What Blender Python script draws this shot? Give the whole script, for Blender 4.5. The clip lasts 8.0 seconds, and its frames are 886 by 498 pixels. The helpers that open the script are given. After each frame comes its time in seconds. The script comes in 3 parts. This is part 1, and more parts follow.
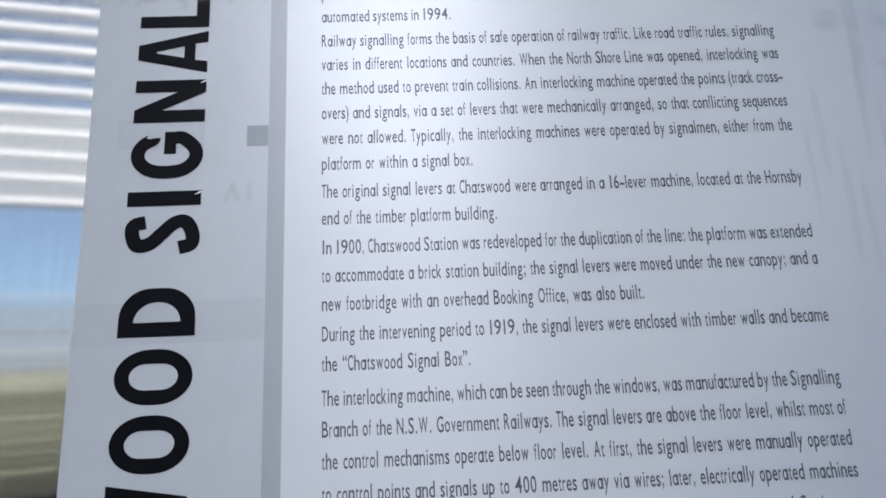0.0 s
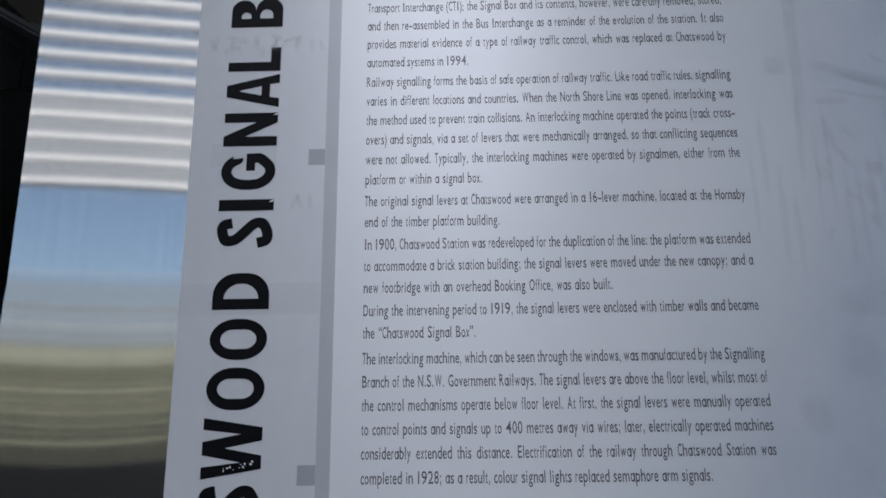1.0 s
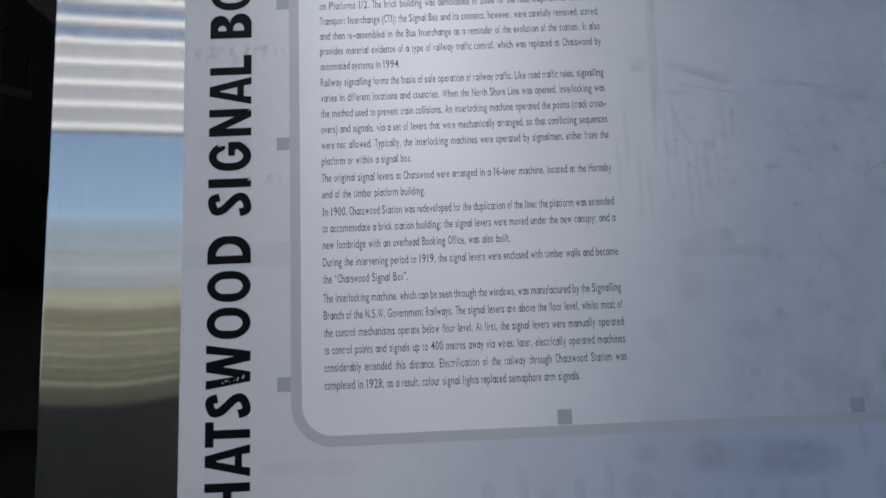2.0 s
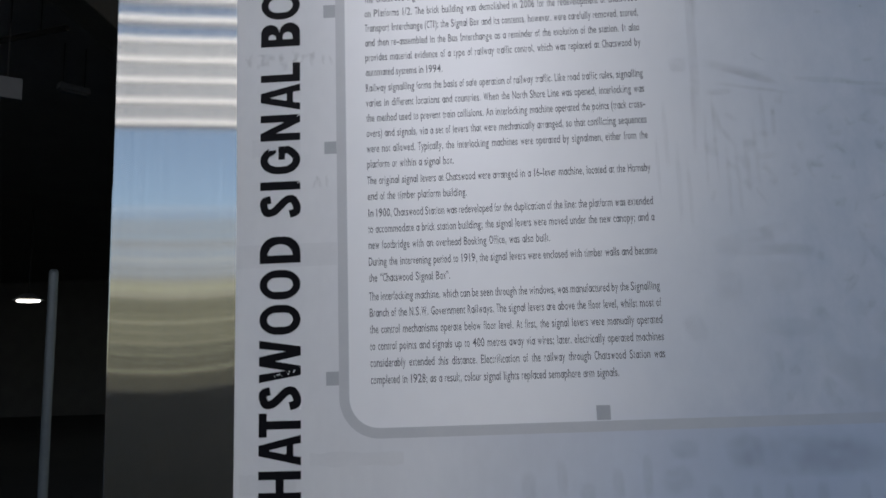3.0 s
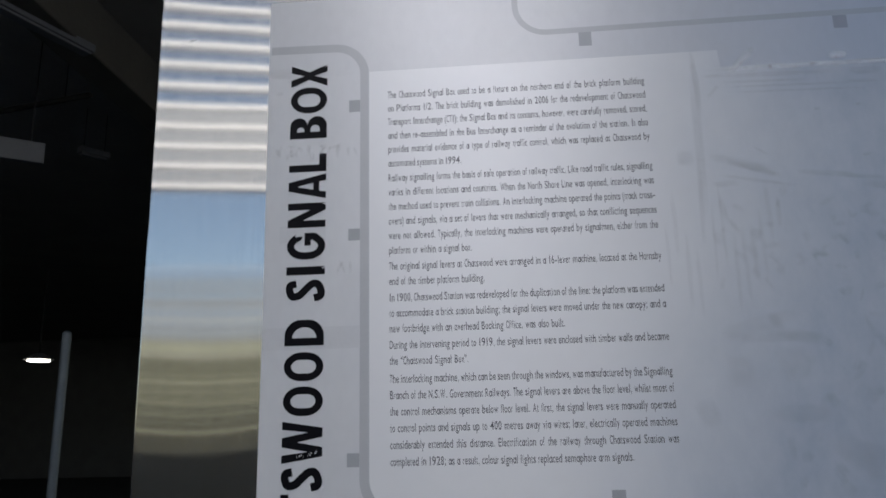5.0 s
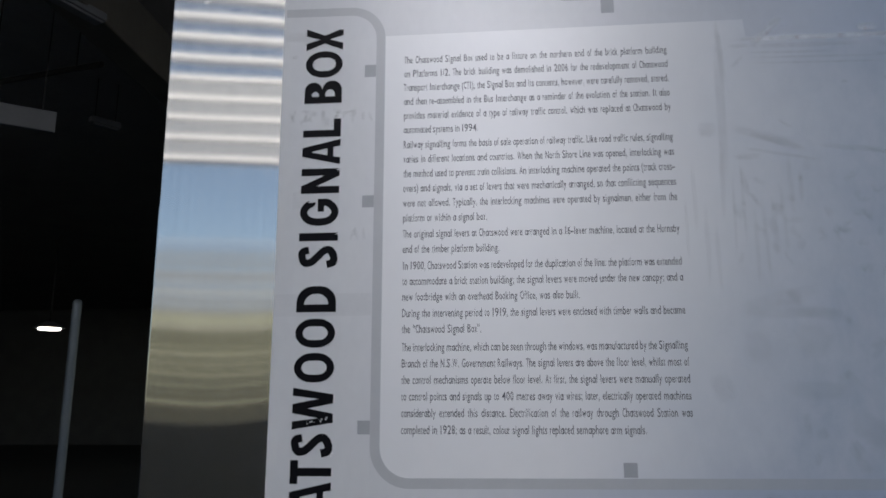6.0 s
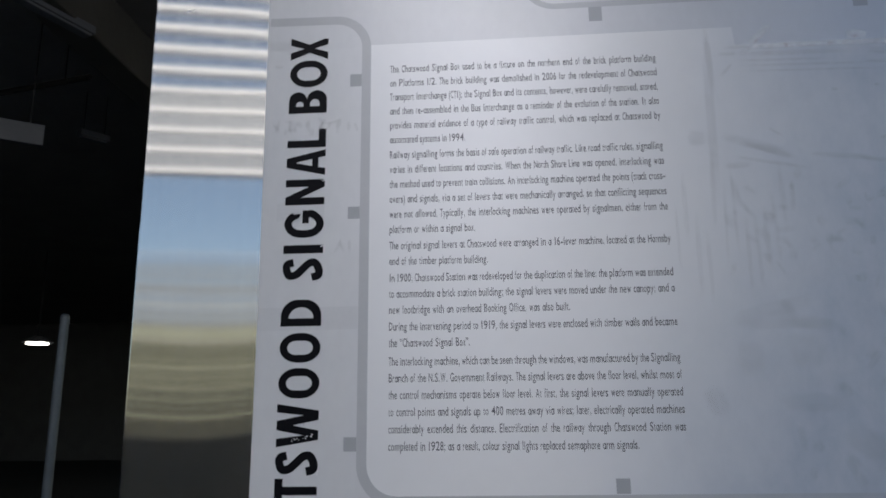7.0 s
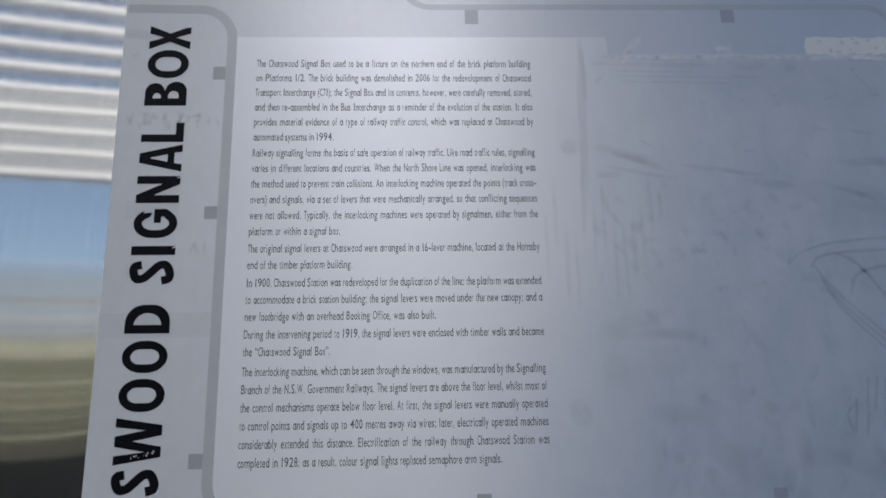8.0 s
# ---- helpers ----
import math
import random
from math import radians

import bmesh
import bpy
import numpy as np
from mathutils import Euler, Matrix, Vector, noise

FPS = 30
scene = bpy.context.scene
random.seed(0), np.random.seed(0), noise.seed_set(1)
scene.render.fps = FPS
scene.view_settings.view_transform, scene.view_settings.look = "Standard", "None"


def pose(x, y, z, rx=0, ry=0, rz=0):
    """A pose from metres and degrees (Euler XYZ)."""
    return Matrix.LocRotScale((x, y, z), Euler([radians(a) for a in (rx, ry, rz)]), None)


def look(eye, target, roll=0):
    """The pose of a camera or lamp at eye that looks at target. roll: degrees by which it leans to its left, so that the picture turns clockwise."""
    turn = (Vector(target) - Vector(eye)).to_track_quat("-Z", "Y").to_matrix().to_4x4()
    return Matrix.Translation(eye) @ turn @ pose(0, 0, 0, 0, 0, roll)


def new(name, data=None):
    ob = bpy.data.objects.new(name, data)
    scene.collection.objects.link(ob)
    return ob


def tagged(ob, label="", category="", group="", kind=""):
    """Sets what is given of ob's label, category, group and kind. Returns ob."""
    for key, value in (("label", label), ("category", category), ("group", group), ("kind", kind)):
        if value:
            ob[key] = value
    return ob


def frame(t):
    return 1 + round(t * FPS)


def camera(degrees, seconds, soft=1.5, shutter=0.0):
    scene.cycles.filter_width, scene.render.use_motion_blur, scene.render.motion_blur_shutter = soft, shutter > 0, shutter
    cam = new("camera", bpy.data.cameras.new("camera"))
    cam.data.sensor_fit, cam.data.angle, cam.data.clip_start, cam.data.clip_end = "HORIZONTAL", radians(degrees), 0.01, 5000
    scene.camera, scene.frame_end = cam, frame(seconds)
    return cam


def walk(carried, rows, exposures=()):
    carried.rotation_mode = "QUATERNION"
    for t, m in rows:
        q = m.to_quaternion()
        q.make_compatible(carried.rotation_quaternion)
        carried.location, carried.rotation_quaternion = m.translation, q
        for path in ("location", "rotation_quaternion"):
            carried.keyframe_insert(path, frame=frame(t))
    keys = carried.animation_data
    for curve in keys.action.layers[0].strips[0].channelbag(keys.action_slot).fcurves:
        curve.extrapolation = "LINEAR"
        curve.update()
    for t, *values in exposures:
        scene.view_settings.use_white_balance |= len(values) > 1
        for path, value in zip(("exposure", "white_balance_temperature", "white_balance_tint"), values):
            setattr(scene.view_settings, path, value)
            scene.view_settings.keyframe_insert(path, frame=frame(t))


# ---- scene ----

# ---- camera and its walk ----
cam = camera(62.25, 8.0, soft=1.75)
ROWS = [
    (0.0, 0.0522, -0.3960, 1.5018, 105.86, 2.59, -1.50),
    (0.2, 0.0623, -0.4136, 1.5047, 106.19, 3.11, -0.83),
    (0.5, 0.0658, -0.4359, 1.4918, 105.79, 2.45, -0.77),
    (0.7, 0.0752, -0.4604, 1.4832, 105.91, 1.35, 0.94),
    (1.0, 0.0700, -0.5165, 1.4771, 104.77, 0.67, 1.57),
    (1.2, 0.0663, -0.5761, 1.4780, 105.32, 0.96, 2.67),
    (1.5, 0.0707, -0.6310, 1.4591, 101.95, 1.24, 0.46),
    (1.8, 0.0899, -0.6703, 1.4621, 100.20, 2.52, -1.09),
    (2.0, 0.1101, -0.6861, 1.4603, 99.67, 2.32, 0.08),
    (2.2, 0.1089, -0.6977, 1.4623, 98.98, 2.32, 1.85),
    (3.3, 0.1176, -0.7139, 1.4680, 99.12, 1.87, 3.77),
    (3.5, 0.1160, -0.7210, 1.4764, 100.21, 1.86, 3.37),
    (4.0, 0.1126, -0.7425, 1.4903, 103.72, 2.19, 4.17),
    (4.5, 0.1127, -0.7458, 1.4883, 104.45, 2.03, 4.25),
    (6.0, 0.1032, -0.7325, 1.4770, 102.08, 0.15, 4.84),
    (6.5, 0.1042, -0.7291, 1.4817, 102.73, 0.57, 5.44),
    (7.0, 0.1059, -0.7182, 1.4803, 102.97, 0.63, 4.25),
    (7.2, 0.1135, -0.7123, 1.4777, 103.49, 0.69, 3.07),
    (7.5, 0.1199, -0.7047, 1.4811, 103.78, 0.57, 1.22),
    (8.0, 0.1572, -0.6843, 1.4766, 104.13, 1.04, -2.14),
]
EXPOSURES = [(0.0, 0.64, 6240, 10), (0.2, 0.46, 6240, 10), (0.7, 0.21, 6240, 10), (1.2, 0.02, 6240, 10), (1.8, 0.12, 6380, 10), (3.5, 0.15, 6600, 10), (6.5, 0.15, 6650, 10), (8.0, 0.17, 6500, 10)]
walk(cam, [(r[0], pose(*r[1:])) for r in ROWS], EXPOSURES)

# ---- world and sun: clear sky outside the open side of the hall, the sun over the roof ----
world = bpy.data.worlds.new("sky")
scene.world = world
world.use_nodes = True
wn = world.node_tree
sky = wn.nodes.new("ShaderNodeTexSky")
sky.sky_type = "NISHITA"
sky.sun_disc = False
SUN_EL, SUN_AZ = radians(38), radians(20)
sky.sun_elevation, sky.sun_rotation = SUN_EL, SUN_AZ
sky.air_density, sky.dust_density = 1.0, 1.3
wn.links.new(sky.outputs[0], wn.nodes["Background"].inputs[0])
wn.nodes["Background"].inputs[1].default_value = 0.132
sun_data = bpy.data.lights.new("sun", "SUN")
sun_data.energy, sun_data.angle, sun_data.color = 5.0, radians(0.5), (1.0, 0.95, 0.88)
sun = new("sun", sun_data)
toward = Vector((math.sin(SUN_AZ) * math.cos(SUN_EL), math.cos(SUN_AZ) * math.cos(SUN_EL), math.sin(SUN_EL)))
sun.matrix_world = look(toward * 60, (0, 0, 0))
LAMP = Vector((-0.05, -5.3, 5.70))       # the lit fitting under the soffit, mirrored softly in the printed sheet
lamp_data = bpy.data.lights.new("soffit_light", "AREA")
lamp_data.shape, lamp_data.size, lamp_data.size_y, lamp_data.energy, lamp_data.color = "RECTANGLE", 1.6, 0.5, 232.0, (0.90, 0.90, 1.0)
soffit_light = new("soffit_light", lamp_data)
soffit_light.matrix_world = look(LAMP - Vector((0, 0, 0.03)), (0.1, 0, 1.75))


# ---- materials ----
def material(name, color, rough=0.5, metal=0.0, **more):
    m = bpy.data.materials.new(name)
    m.use_nodes = True
    b = m.node_tree.nodes["Principled BSDF"]
    b.inputs["Base Color"].default_value = (*color, 1)
    b.inputs["Roughness"].default_value = rough
    b.inputs["Metallic"].default_value = metal
    for key, value in more.items():
        b.inputs[key.replace("_", " ")].default_value = value
    if "Anisotropic" in more:            # fine sideways grain: glare spreads up and down
        up = m.node_tree.nodes.new("ShaderNodeCombineXYZ")
        up.inputs[2].default_value = 1.0
        m.node_tree.links.new(up.outputs[0], b.inputs["Tangent"])
    return m


def mottle(m, dark, light, scale, fine=0.0, stretch=(1, 1, 1), bump=0.0, rough=None):
    """Colour varied at two scales in metres of the object, with fine relief."""
    n, l = m.node_tree.nodes, m.node_tree.links
    b = n["Principled BSDF"]
    co = n.new("ShaderNodeTexCoord")
    mp = n.new("ShaderNodeMapping")
    mp.inputs["Scale"].default_value = stretch
    l.new(co.outputs["Object"], mp.inputs["Vector"])
    big = n.new("ShaderNodeTexNoise")
    big.inputs["Scale"].default_value, big.inputs["Detail"].default_value = scale, 5
    small = n.new("ShaderNodeTexNoise")
    small.inputs["Scale"].default_value, small.inputs["Detail"].default_value = scale * 9, 4
    for t in (big, small):
        l.new(mp.outputs[0], t.inputs["Vector"])
    mix = n.new("ShaderNodeMix")
    mix.inputs[0].default_value = 0.35
    l.new(big.outputs[0], mix.inputs[2])
    l.new(small.outputs[0], mix.inputs[3])
    ramp = n.new("ShaderNodeValToRGB")
    ramp.color_ramp.elements[0].position, ramp.color_ramp.elements[1].position = 0.22, 0.78
    ramp.color_ramp.elements[0].color, ramp.color_ramp.elements[1].color = (*dark, 1), (*light, 1)
    l.new(mix.outputs[0], ramp.inputs[0])
    l.new(ramp.outputs[0], b.inputs["Base Color"])
    if bump:
        bp = n.new("ShaderNodeBump")
        bp.inputs["Strength"].default_value, bp.inputs["Distance"].default_value = 1.0, bump
        l.new(small.outputs[0], bp.inputs["Height"])
        l.new(bp.outputs[0], b.inputs["Normal"])
    if rough:
        mr = n.new("ShaderNodeMapRange")
        mr.inputs["From Min"].default_value, mr.inputs["From Max"].default_value = 0.3, 0.7
        mr.inputs["To Min"].default_value, mr.inputs["To Max"].default_value = rough
        l.new(mix.outputs[0], mr.inputs["Value"])
        l.new(mr.outputs[0], b.inputs["Roughness"])
    return m


DISH = -1.7


def steel_material():
    """Brushed stainless sheet: upright grain that smears reflections sideways, and a slight waviness of the sheet."""
    m = material("brushed_steel", (0.60, 0.59, 0.575), 0.05, 1.0)
    n, l = m.node_tree.nodes, m.node_tree.links
    b = n["Principled BSDF"]
    co = n.new("ShaderNodeTexCoord")
    maps = []
    for scale in ((3.2, 1, 2.6), (160, 1, 1.2)):
        mp = n.new("ShaderNodeMapping")
        mp.inputs["Scale"].default_value = scale
        l.new(co.outputs["Object"], mp.inputs[0])
        tx = n.new("ShaderNodeTexNoise")
        tx.inputs["Scale"].default_value, tx.inputs["Detail"].default_value = 1, 1
        l.new(mp.outputs[0], tx.inputs["Vector"])
        maps.append(tx)
    wave, grain = maps
    def calc(kind, one, two):
        node = n.new("ShaderNodeMath")
        node.operation = kind
        for socket, value in zip(node.inputs, (one, two)):
            if isinstance(value, float):
                socket.default_value = value
            else:
                l.new(value, socket)
        return node.outputs[0]

    # the plate is dished a little below eye height, more towards the printed sheet
    split = n.new("ShaderNodeSeparateXYZ")
    l.new(co.outputs["Object"], split.inputs[0])
    across = calc("ADD", split.outputs["X"], 0.218)
    down = calc("MAXIMUM", calc("SUBTRACT", 1.67, split.outputs["Z"]), 0.0)
    dish = calc("MULTIPLY", calc("MULTIPLY", calc("MULTIPLY", across, across), calc("MULTIPLY", down, down)), DISH)
    height = calc("ADD", calc("MULTIPLY", wave.outputs[0], 0.0010), dish)
    bp = n.new("ShaderNodeBump")
    bp.inputs["Distance"].default_value, bp.inputs["Strength"].default_value = 1.0, 1.0
    l.new(height, bp.inputs["Height"])
    l.new(bp.outputs[0], b.inputs["Normal"])
    tone = n.new("ShaderNodeMapRange")
    tone.inputs["From Min"].default_value, tone.inputs["From Max"].default_value = 0.3, 0.7
    tone.inputs["To Min"].default_value, tone.inputs["To Max"].default_value = 0.042, 0.050
    l.new(grain.outputs[0], tone.inputs["Value"])
    l.new(tone.outputs[0], b.inputs["Roughness"])
    shade = n.new("ShaderNodeValToRGB")
    shade.color_ramp.elements[0].position, shade.color_ramp.elements[1].position = 0.25, 0.75
    shade.color_ramp.elements[0].color, shade.color_ramp.elements[1].color = (0.58, 0.57, 0.56, 1), (0.62, 0.61, 0.595, 1)
    l.new(grain.outputs[0], shade.inputs[0])
    l.new(shade.outputs[0], b.inputs["Base Color"])
    haze = n.new("ShaderNodeBsdfAnisotropic")
    haze.inputs["Color"].default_value, haze.inputs["Roughness"].default_value = (0.62, 0.61, 0.6, 1), 0.42
    blend = n.new("ShaderNodeMixShader")
    smear_map = n.new("ShaderNodeMapping")
    smear_map.inputs["Scale"].default_value = (38, 1, 4)
    l.new(co.outputs["Object"], smear_map.inputs[0])
    smear = n.new("ShaderNodeTexNoise")
    smear.inputs["Scale"].default_value, smear.inputs["Detail"].default_value = 1, 1.5
    l.new(smear_map.outputs[0], smear.inputs["Vector"])
    dull = n.new("ShaderNodeMapRange")
    dull.inputs["From Min"].default_value, dull.inputs["From Max"].default_value = 0.3, 0.7
    dull.inputs["To Min"].default_value, dull.inputs["To Max"].default_value = 0.10, 0.118
    l.new(smear.outputs[0], dull.inputs["Value"])
    l.new(dull.outputs[0], blend.inputs[0])
    l.new(b.outputs[0], blend.inputs[1])
    l.new(haze.outputs[0], blend.inputs[2])
    l.new(blend.outputs[0], n["Material Output"].inputs["Surface"])
    return m


STEEL = steel_material()
GLOSS = dict(Metallic=0.15, Specular_IOR_Level=0.9, Anisotropic=0.72, Coat_Weight=0.1, Coat_Roughness=0.33)      # thin ink on bright sheet metal
SHEET = mottle(material("printed_vinyl", (0.7, 0.7, 0.71), 0.45, **GLOSS), (0.562, 0.567, 0.582), (0.667, 0.672, 0.682), 8, stretch=(1.3, 1, 0.8), rough=(0.39, 0.49))


PASTED = mottle(material("pasted_vinyl", (0.7, 0.7, 0.71), 0.45, **GLOSS), (0.575, 0.58, 0.595), (0.68, 0.685, 0.695), 8, stretch=(1.3, 1, 0.8), rough=(0.39, 0.49))


def blue_falloff(m, tint, fall=0.0):
    """Bluish tint along the sheet: partly bleached photograph, partly the light's blue falloff put into the colour."""
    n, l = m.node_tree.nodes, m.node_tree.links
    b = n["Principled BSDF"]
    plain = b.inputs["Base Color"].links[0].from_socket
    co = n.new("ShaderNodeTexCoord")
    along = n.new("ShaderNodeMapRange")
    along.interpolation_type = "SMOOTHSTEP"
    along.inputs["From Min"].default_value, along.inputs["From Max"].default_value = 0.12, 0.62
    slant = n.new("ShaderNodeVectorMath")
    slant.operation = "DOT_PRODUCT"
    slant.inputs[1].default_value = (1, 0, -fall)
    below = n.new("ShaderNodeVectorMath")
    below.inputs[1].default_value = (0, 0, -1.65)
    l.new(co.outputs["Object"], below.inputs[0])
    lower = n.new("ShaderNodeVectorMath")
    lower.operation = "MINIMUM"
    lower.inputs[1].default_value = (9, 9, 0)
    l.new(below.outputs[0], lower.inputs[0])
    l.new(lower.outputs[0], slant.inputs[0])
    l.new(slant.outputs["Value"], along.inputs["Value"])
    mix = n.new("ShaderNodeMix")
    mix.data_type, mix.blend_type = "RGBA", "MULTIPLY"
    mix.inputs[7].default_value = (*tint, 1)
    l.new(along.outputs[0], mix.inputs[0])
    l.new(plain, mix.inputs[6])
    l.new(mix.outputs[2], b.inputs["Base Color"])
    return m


# cooler, weaker light to the right and below is in this tint
SHEET = blue_falloff(SHEET, (0.53, 0.64, 0.82), 0.6)


def faded_print():
    """The printed field: pale behind the text, passing into a bleached bluish photograph to the right, with light
    falloff there put into the colour too.
    """
    m = mottle(material("faded_print", (0.6, 0.6, 0.61), 0.45, **GLOSS), (0.72, 0.723, 0.732), (0.778, 0.78, 0.787), 6, rough=(0.39, 0.49))
    n, l = m.node_tree.nodes, m.node_tree.links
    b = n["Principled BSDF"]
    pale = b.inputs["Base Color"].links[0].from_socket
    co = n.new("ShaderNodeTexCoord")
    slant = n.new("ShaderNodeVectorMath")
    slant.operation = "DOT_PRODUCT"
    slant.inputs[1].default_value = (1, -0.4, 0)
    lower = n.new("ShaderNodeVectorMath")
    lower.operation = "MINIMUM"
    lower.inputs[1].default_value = (9, 0, 9)
    l.new(co.outputs["Object"], lower.inputs[0])
    l.new(lower.outputs[0], slant.inputs[0])
    mp = n.new("ShaderNodeMapping")
    mp.inputs["Scale"].default_value = (1.3, 0.8, 1.0)
    l.new(co.outputs["Object"], mp.inputs[0])
    cloud = n.new("ShaderNodeTexNoise")
    cloud.inputs["Scale"].default_value, cloud.inputs["Detail"].default_value, cloud.inputs["Distortion"].default_value = 17, 9, 0.15
    cloud.inputs["Roughness"].default_value = 0.72
    l.new(mp.outputs[0], cloud.inputs["Vector"])
    ramp = n.new("ShaderNodeValToRGB")
    ramp.color_ramp.elements[0].position, ramp.color_ramp.elements[1].position = 0.25, 0.72
    ramp.color_ramp.elements[0].color, ramp.color_ramp.elements[1].color = (0.335, 0.395, 0.49, 1), (0.465, 0.51, 0.585, 1)
    l.new(cloud.outputs[0], ramp.inputs[0])
    # blue edge starts early, taking in light that fades rightward
    edge = n.new("ShaderNodeMapRange")
    edge.interpolation_type = "SMOOTHSTEP"
    edge.inputs["From Min"].default_value, edge.inputs["From Max"].default_value = 0.21, 0.50
    l.new(slant.outputs["Value"], edge.inputs["Value"])
    mix = n.new("ShaderNodeMix")
    mix.data_type = "RGBA"
    l.new(edge.outputs[0], mix.inputs[0])
    l.new(pale, mix.inputs[6])
    l.new(ramp.outputs[0], mix.inputs[7])
    deep = n.new("ShaderNodeMapRange")
    deep.interpolation_type = "SMOOTHSTEP"
    deep.inputs["From Min"].default_value, deep.inputs["From Max"].default_value = 0.42, 0.78
    l.new(slant.outputs["Value"], deep.inputs["Value"])
    darker = n.new("ShaderNodeMix")
    darker.data_type, darker.blend_type = "RGBA", "MULTIPLY"
    darker.inputs[7].default_value = (0.75, 0.80, 0.87, 1)
    l.new(deep.outputs[0], darker.inputs[0])
    l.new(mix.outputs[2], darker.inputs[6])
    l.new(darker.outputs[2], b.inputs["Base Color"])
    return m


PALE = faded_print()
GHOST_DARK = mottle(material("ghost_print_dark", (0.5, 0.5, 0.53), 0.45, **GLOSS), (0.385, 0.435, 0.51), (0.46, 0.50, 0.56), 38, rough=(0.39, 0.49))
GHOST_MID = mottle(material("ghost_print_middle", (0.5, 0.52, 0.57), 0.45, **GLOSS), (0.52, 0.55, 0.59), (0.59, 0.61, 0.64), 30, rough=(0.39, 0.49))
GHOST_TITLE = mottle(material("ghost_print_title", (0.52, 0.52, 0.53), 0.45, **GLOSS), (0.545, 0.55, 0.565), (0.625, 0.63, 0.64), 30, rough=(0.39, 0.49))
GHOST_SCUFF = mottle(material("ghost_scuff", (0.6, 0.6, 0.61), 0.45, **GLOSS), (0.60, 0.605, 0.62), (0.67, 0.675, 0.685), 45)


def stain(name, dark, light, strength):
    """Thin ink that fades out towards its edges."""
    m = mottle(material(name, dark, 0.45, **GLOSS), dark, light, 40)
    n, l = m.node_tree.nodes, m.node_tree.links
    co = n.new("ShaderNodeTexCoord")
    split = n.new("ShaderNodeSeparateXYZ")
    l.new(co.outputs["Generated"], split.inputs[0])
    sides = []
    for axis in ("X", "Z"):
        turn = n.new("ShaderNodeMath")
        turn.operation = "MULTIPLY"
        turn.inputs[1].default_value = math.pi
        l.new(split.outputs[axis], turn.inputs[0])
        hump = n.new("ShaderNodeMath")
        hump.operation = "SINE"
        l.new(turn.outputs[0], hump.inputs[0])
        sides.append(hump)
    product = n.new("ShaderNodeMath")
    product.operation = "MULTIPLY"
    l.new(sides[0].outputs[0], product.inputs[0])
    l.new(sides[1].outputs[0], product.inputs[1])
    both = n.new("ShaderNodeMapRange")
    both.interpolation_type = "SMOOTHSTEP"
    both.inputs["From Min"].default_value, both.inputs["From Max"].default_value = 0.02, 0.75
    l.new(product.outputs[0], both.inputs["Value"])
    grain = n.new("ShaderNodeTexNoise")
    grain.inputs["Scale"].default_value, grain.inputs["Detail"].default_value = 90, 5
    l.new(co.outputs["Object"], grain.inputs["Vector"])
    patch = n.new("ShaderNodeMapRange")
    patch.inputs["From Min"].default_value, patch.inputs["From Max"].default_value = 0.3, 0.65
    patch.inputs["To Min"].default_value, patch.inputs["To Max"].default_value = strength * 0.3, strength
    l.new(grain.outputs[0], patch.inputs["Value"])
    fade = n.new("ShaderNodeMath")
    fade.operation = "MULTIPLY"
    l.new(both.outputs[0], fade.inputs[0])
    l.new(patch.outputs[0], fade.inputs[1])
    l.new(fade.outputs[0], n["Principled BSDF"].inputs["Alpha"])
    return m


SMUDGE_DARK = stain("stain_blue_grey", (0.20, 0.25, 0.32), (0.27, 0.32, 0.39), 0.10)
SMUDGE_FAINT = stain("stain_faint_blue", (0.20, 0.25, 0.32), (0.27, 0.32, 0.39), 0.065)
SMUDGE_PALE = stain("stain_pale", (0.85, 0.87, 0.90), (0.90, 0.91, 0.93), 0.30)
SMUDGE_GREY = stain("stain_grey", (0.40, 0.40, 0.42), (0.46, 0.46, 0.48), 0.095)


def thin_ink(name, dark, light, strength):
    """Ink of even thinness, worn away in spots."""
    m = mottle(material(name, dark, 0.45, **GLOSS), dark, light, 40)
    n, l = m.node_tree.nodes, m.node_tree.links
    co = n.new("ShaderNodeTexCoord")
    worn = n.new("ShaderNodeTexNoise")
    worn.inputs["Scale"].default_value, worn.inputs["Detail"].default_value = 55, 5
    l.new(co.outputs["Object"], worn.inputs["Vector"])
    keep = n.new("ShaderNodeMapRange")
    keep.inputs["From Min"].default_value, keep.inputs["From Max"].default_value = 0.32, 0.62
    keep.inputs["To Min"].default_value, keep.inputs["To Max"].default_value = strength * 0.5, strength
    l.new(worn.outputs[0], keep.inputs["Value"])
    l.new(keep.outputs[0], n["Principled BSDF"].inputs["Alpha"])
    return m


RAIL_INK = thin_ink("thin_rail_ink", (0.19, 0.24, 0.31), (0.25, 0.30, 0.37), 0.055)
LINE = mottle(material("grey_print", (0.42, 0.425, 0.43), 0.45, **GLOSS), (0.415, 0.427, 0.445), (0.47, 0.48, 0.495), 40)
TAB = mottle(material("grey_print_tab", (0.42, 0.425, 0.43), 0.45, **GLOSS), (0.315, 0.325, 0.345), (0.375, 0.385, 0.405), 60)
# line and tabs carry the same cooler light in their colour
LINE, TAB = blue_falloff(LINE, (0.66, 0.76, 0.93)), blue_falloff(TAB, (0.66, 0.76, 0.93))
INK = material("text_ink", (0.074, 0.076, 0.09), 0.44, Specular_IOR_Level=0.9, Anisotropic=0.8)
BLACK = mottle(material("black_vinyl", (0.008, 0.008, 0.01), 0.4, Specular_IOR_Level=0.06), (0.004, 0.004, 0.006), (0.009, 0.009, 0.011), 60, bump=0.00005)
CHIP_GLINT = material("bare_chip_glint", (0.88, 0.88, 0.89), 0.3)
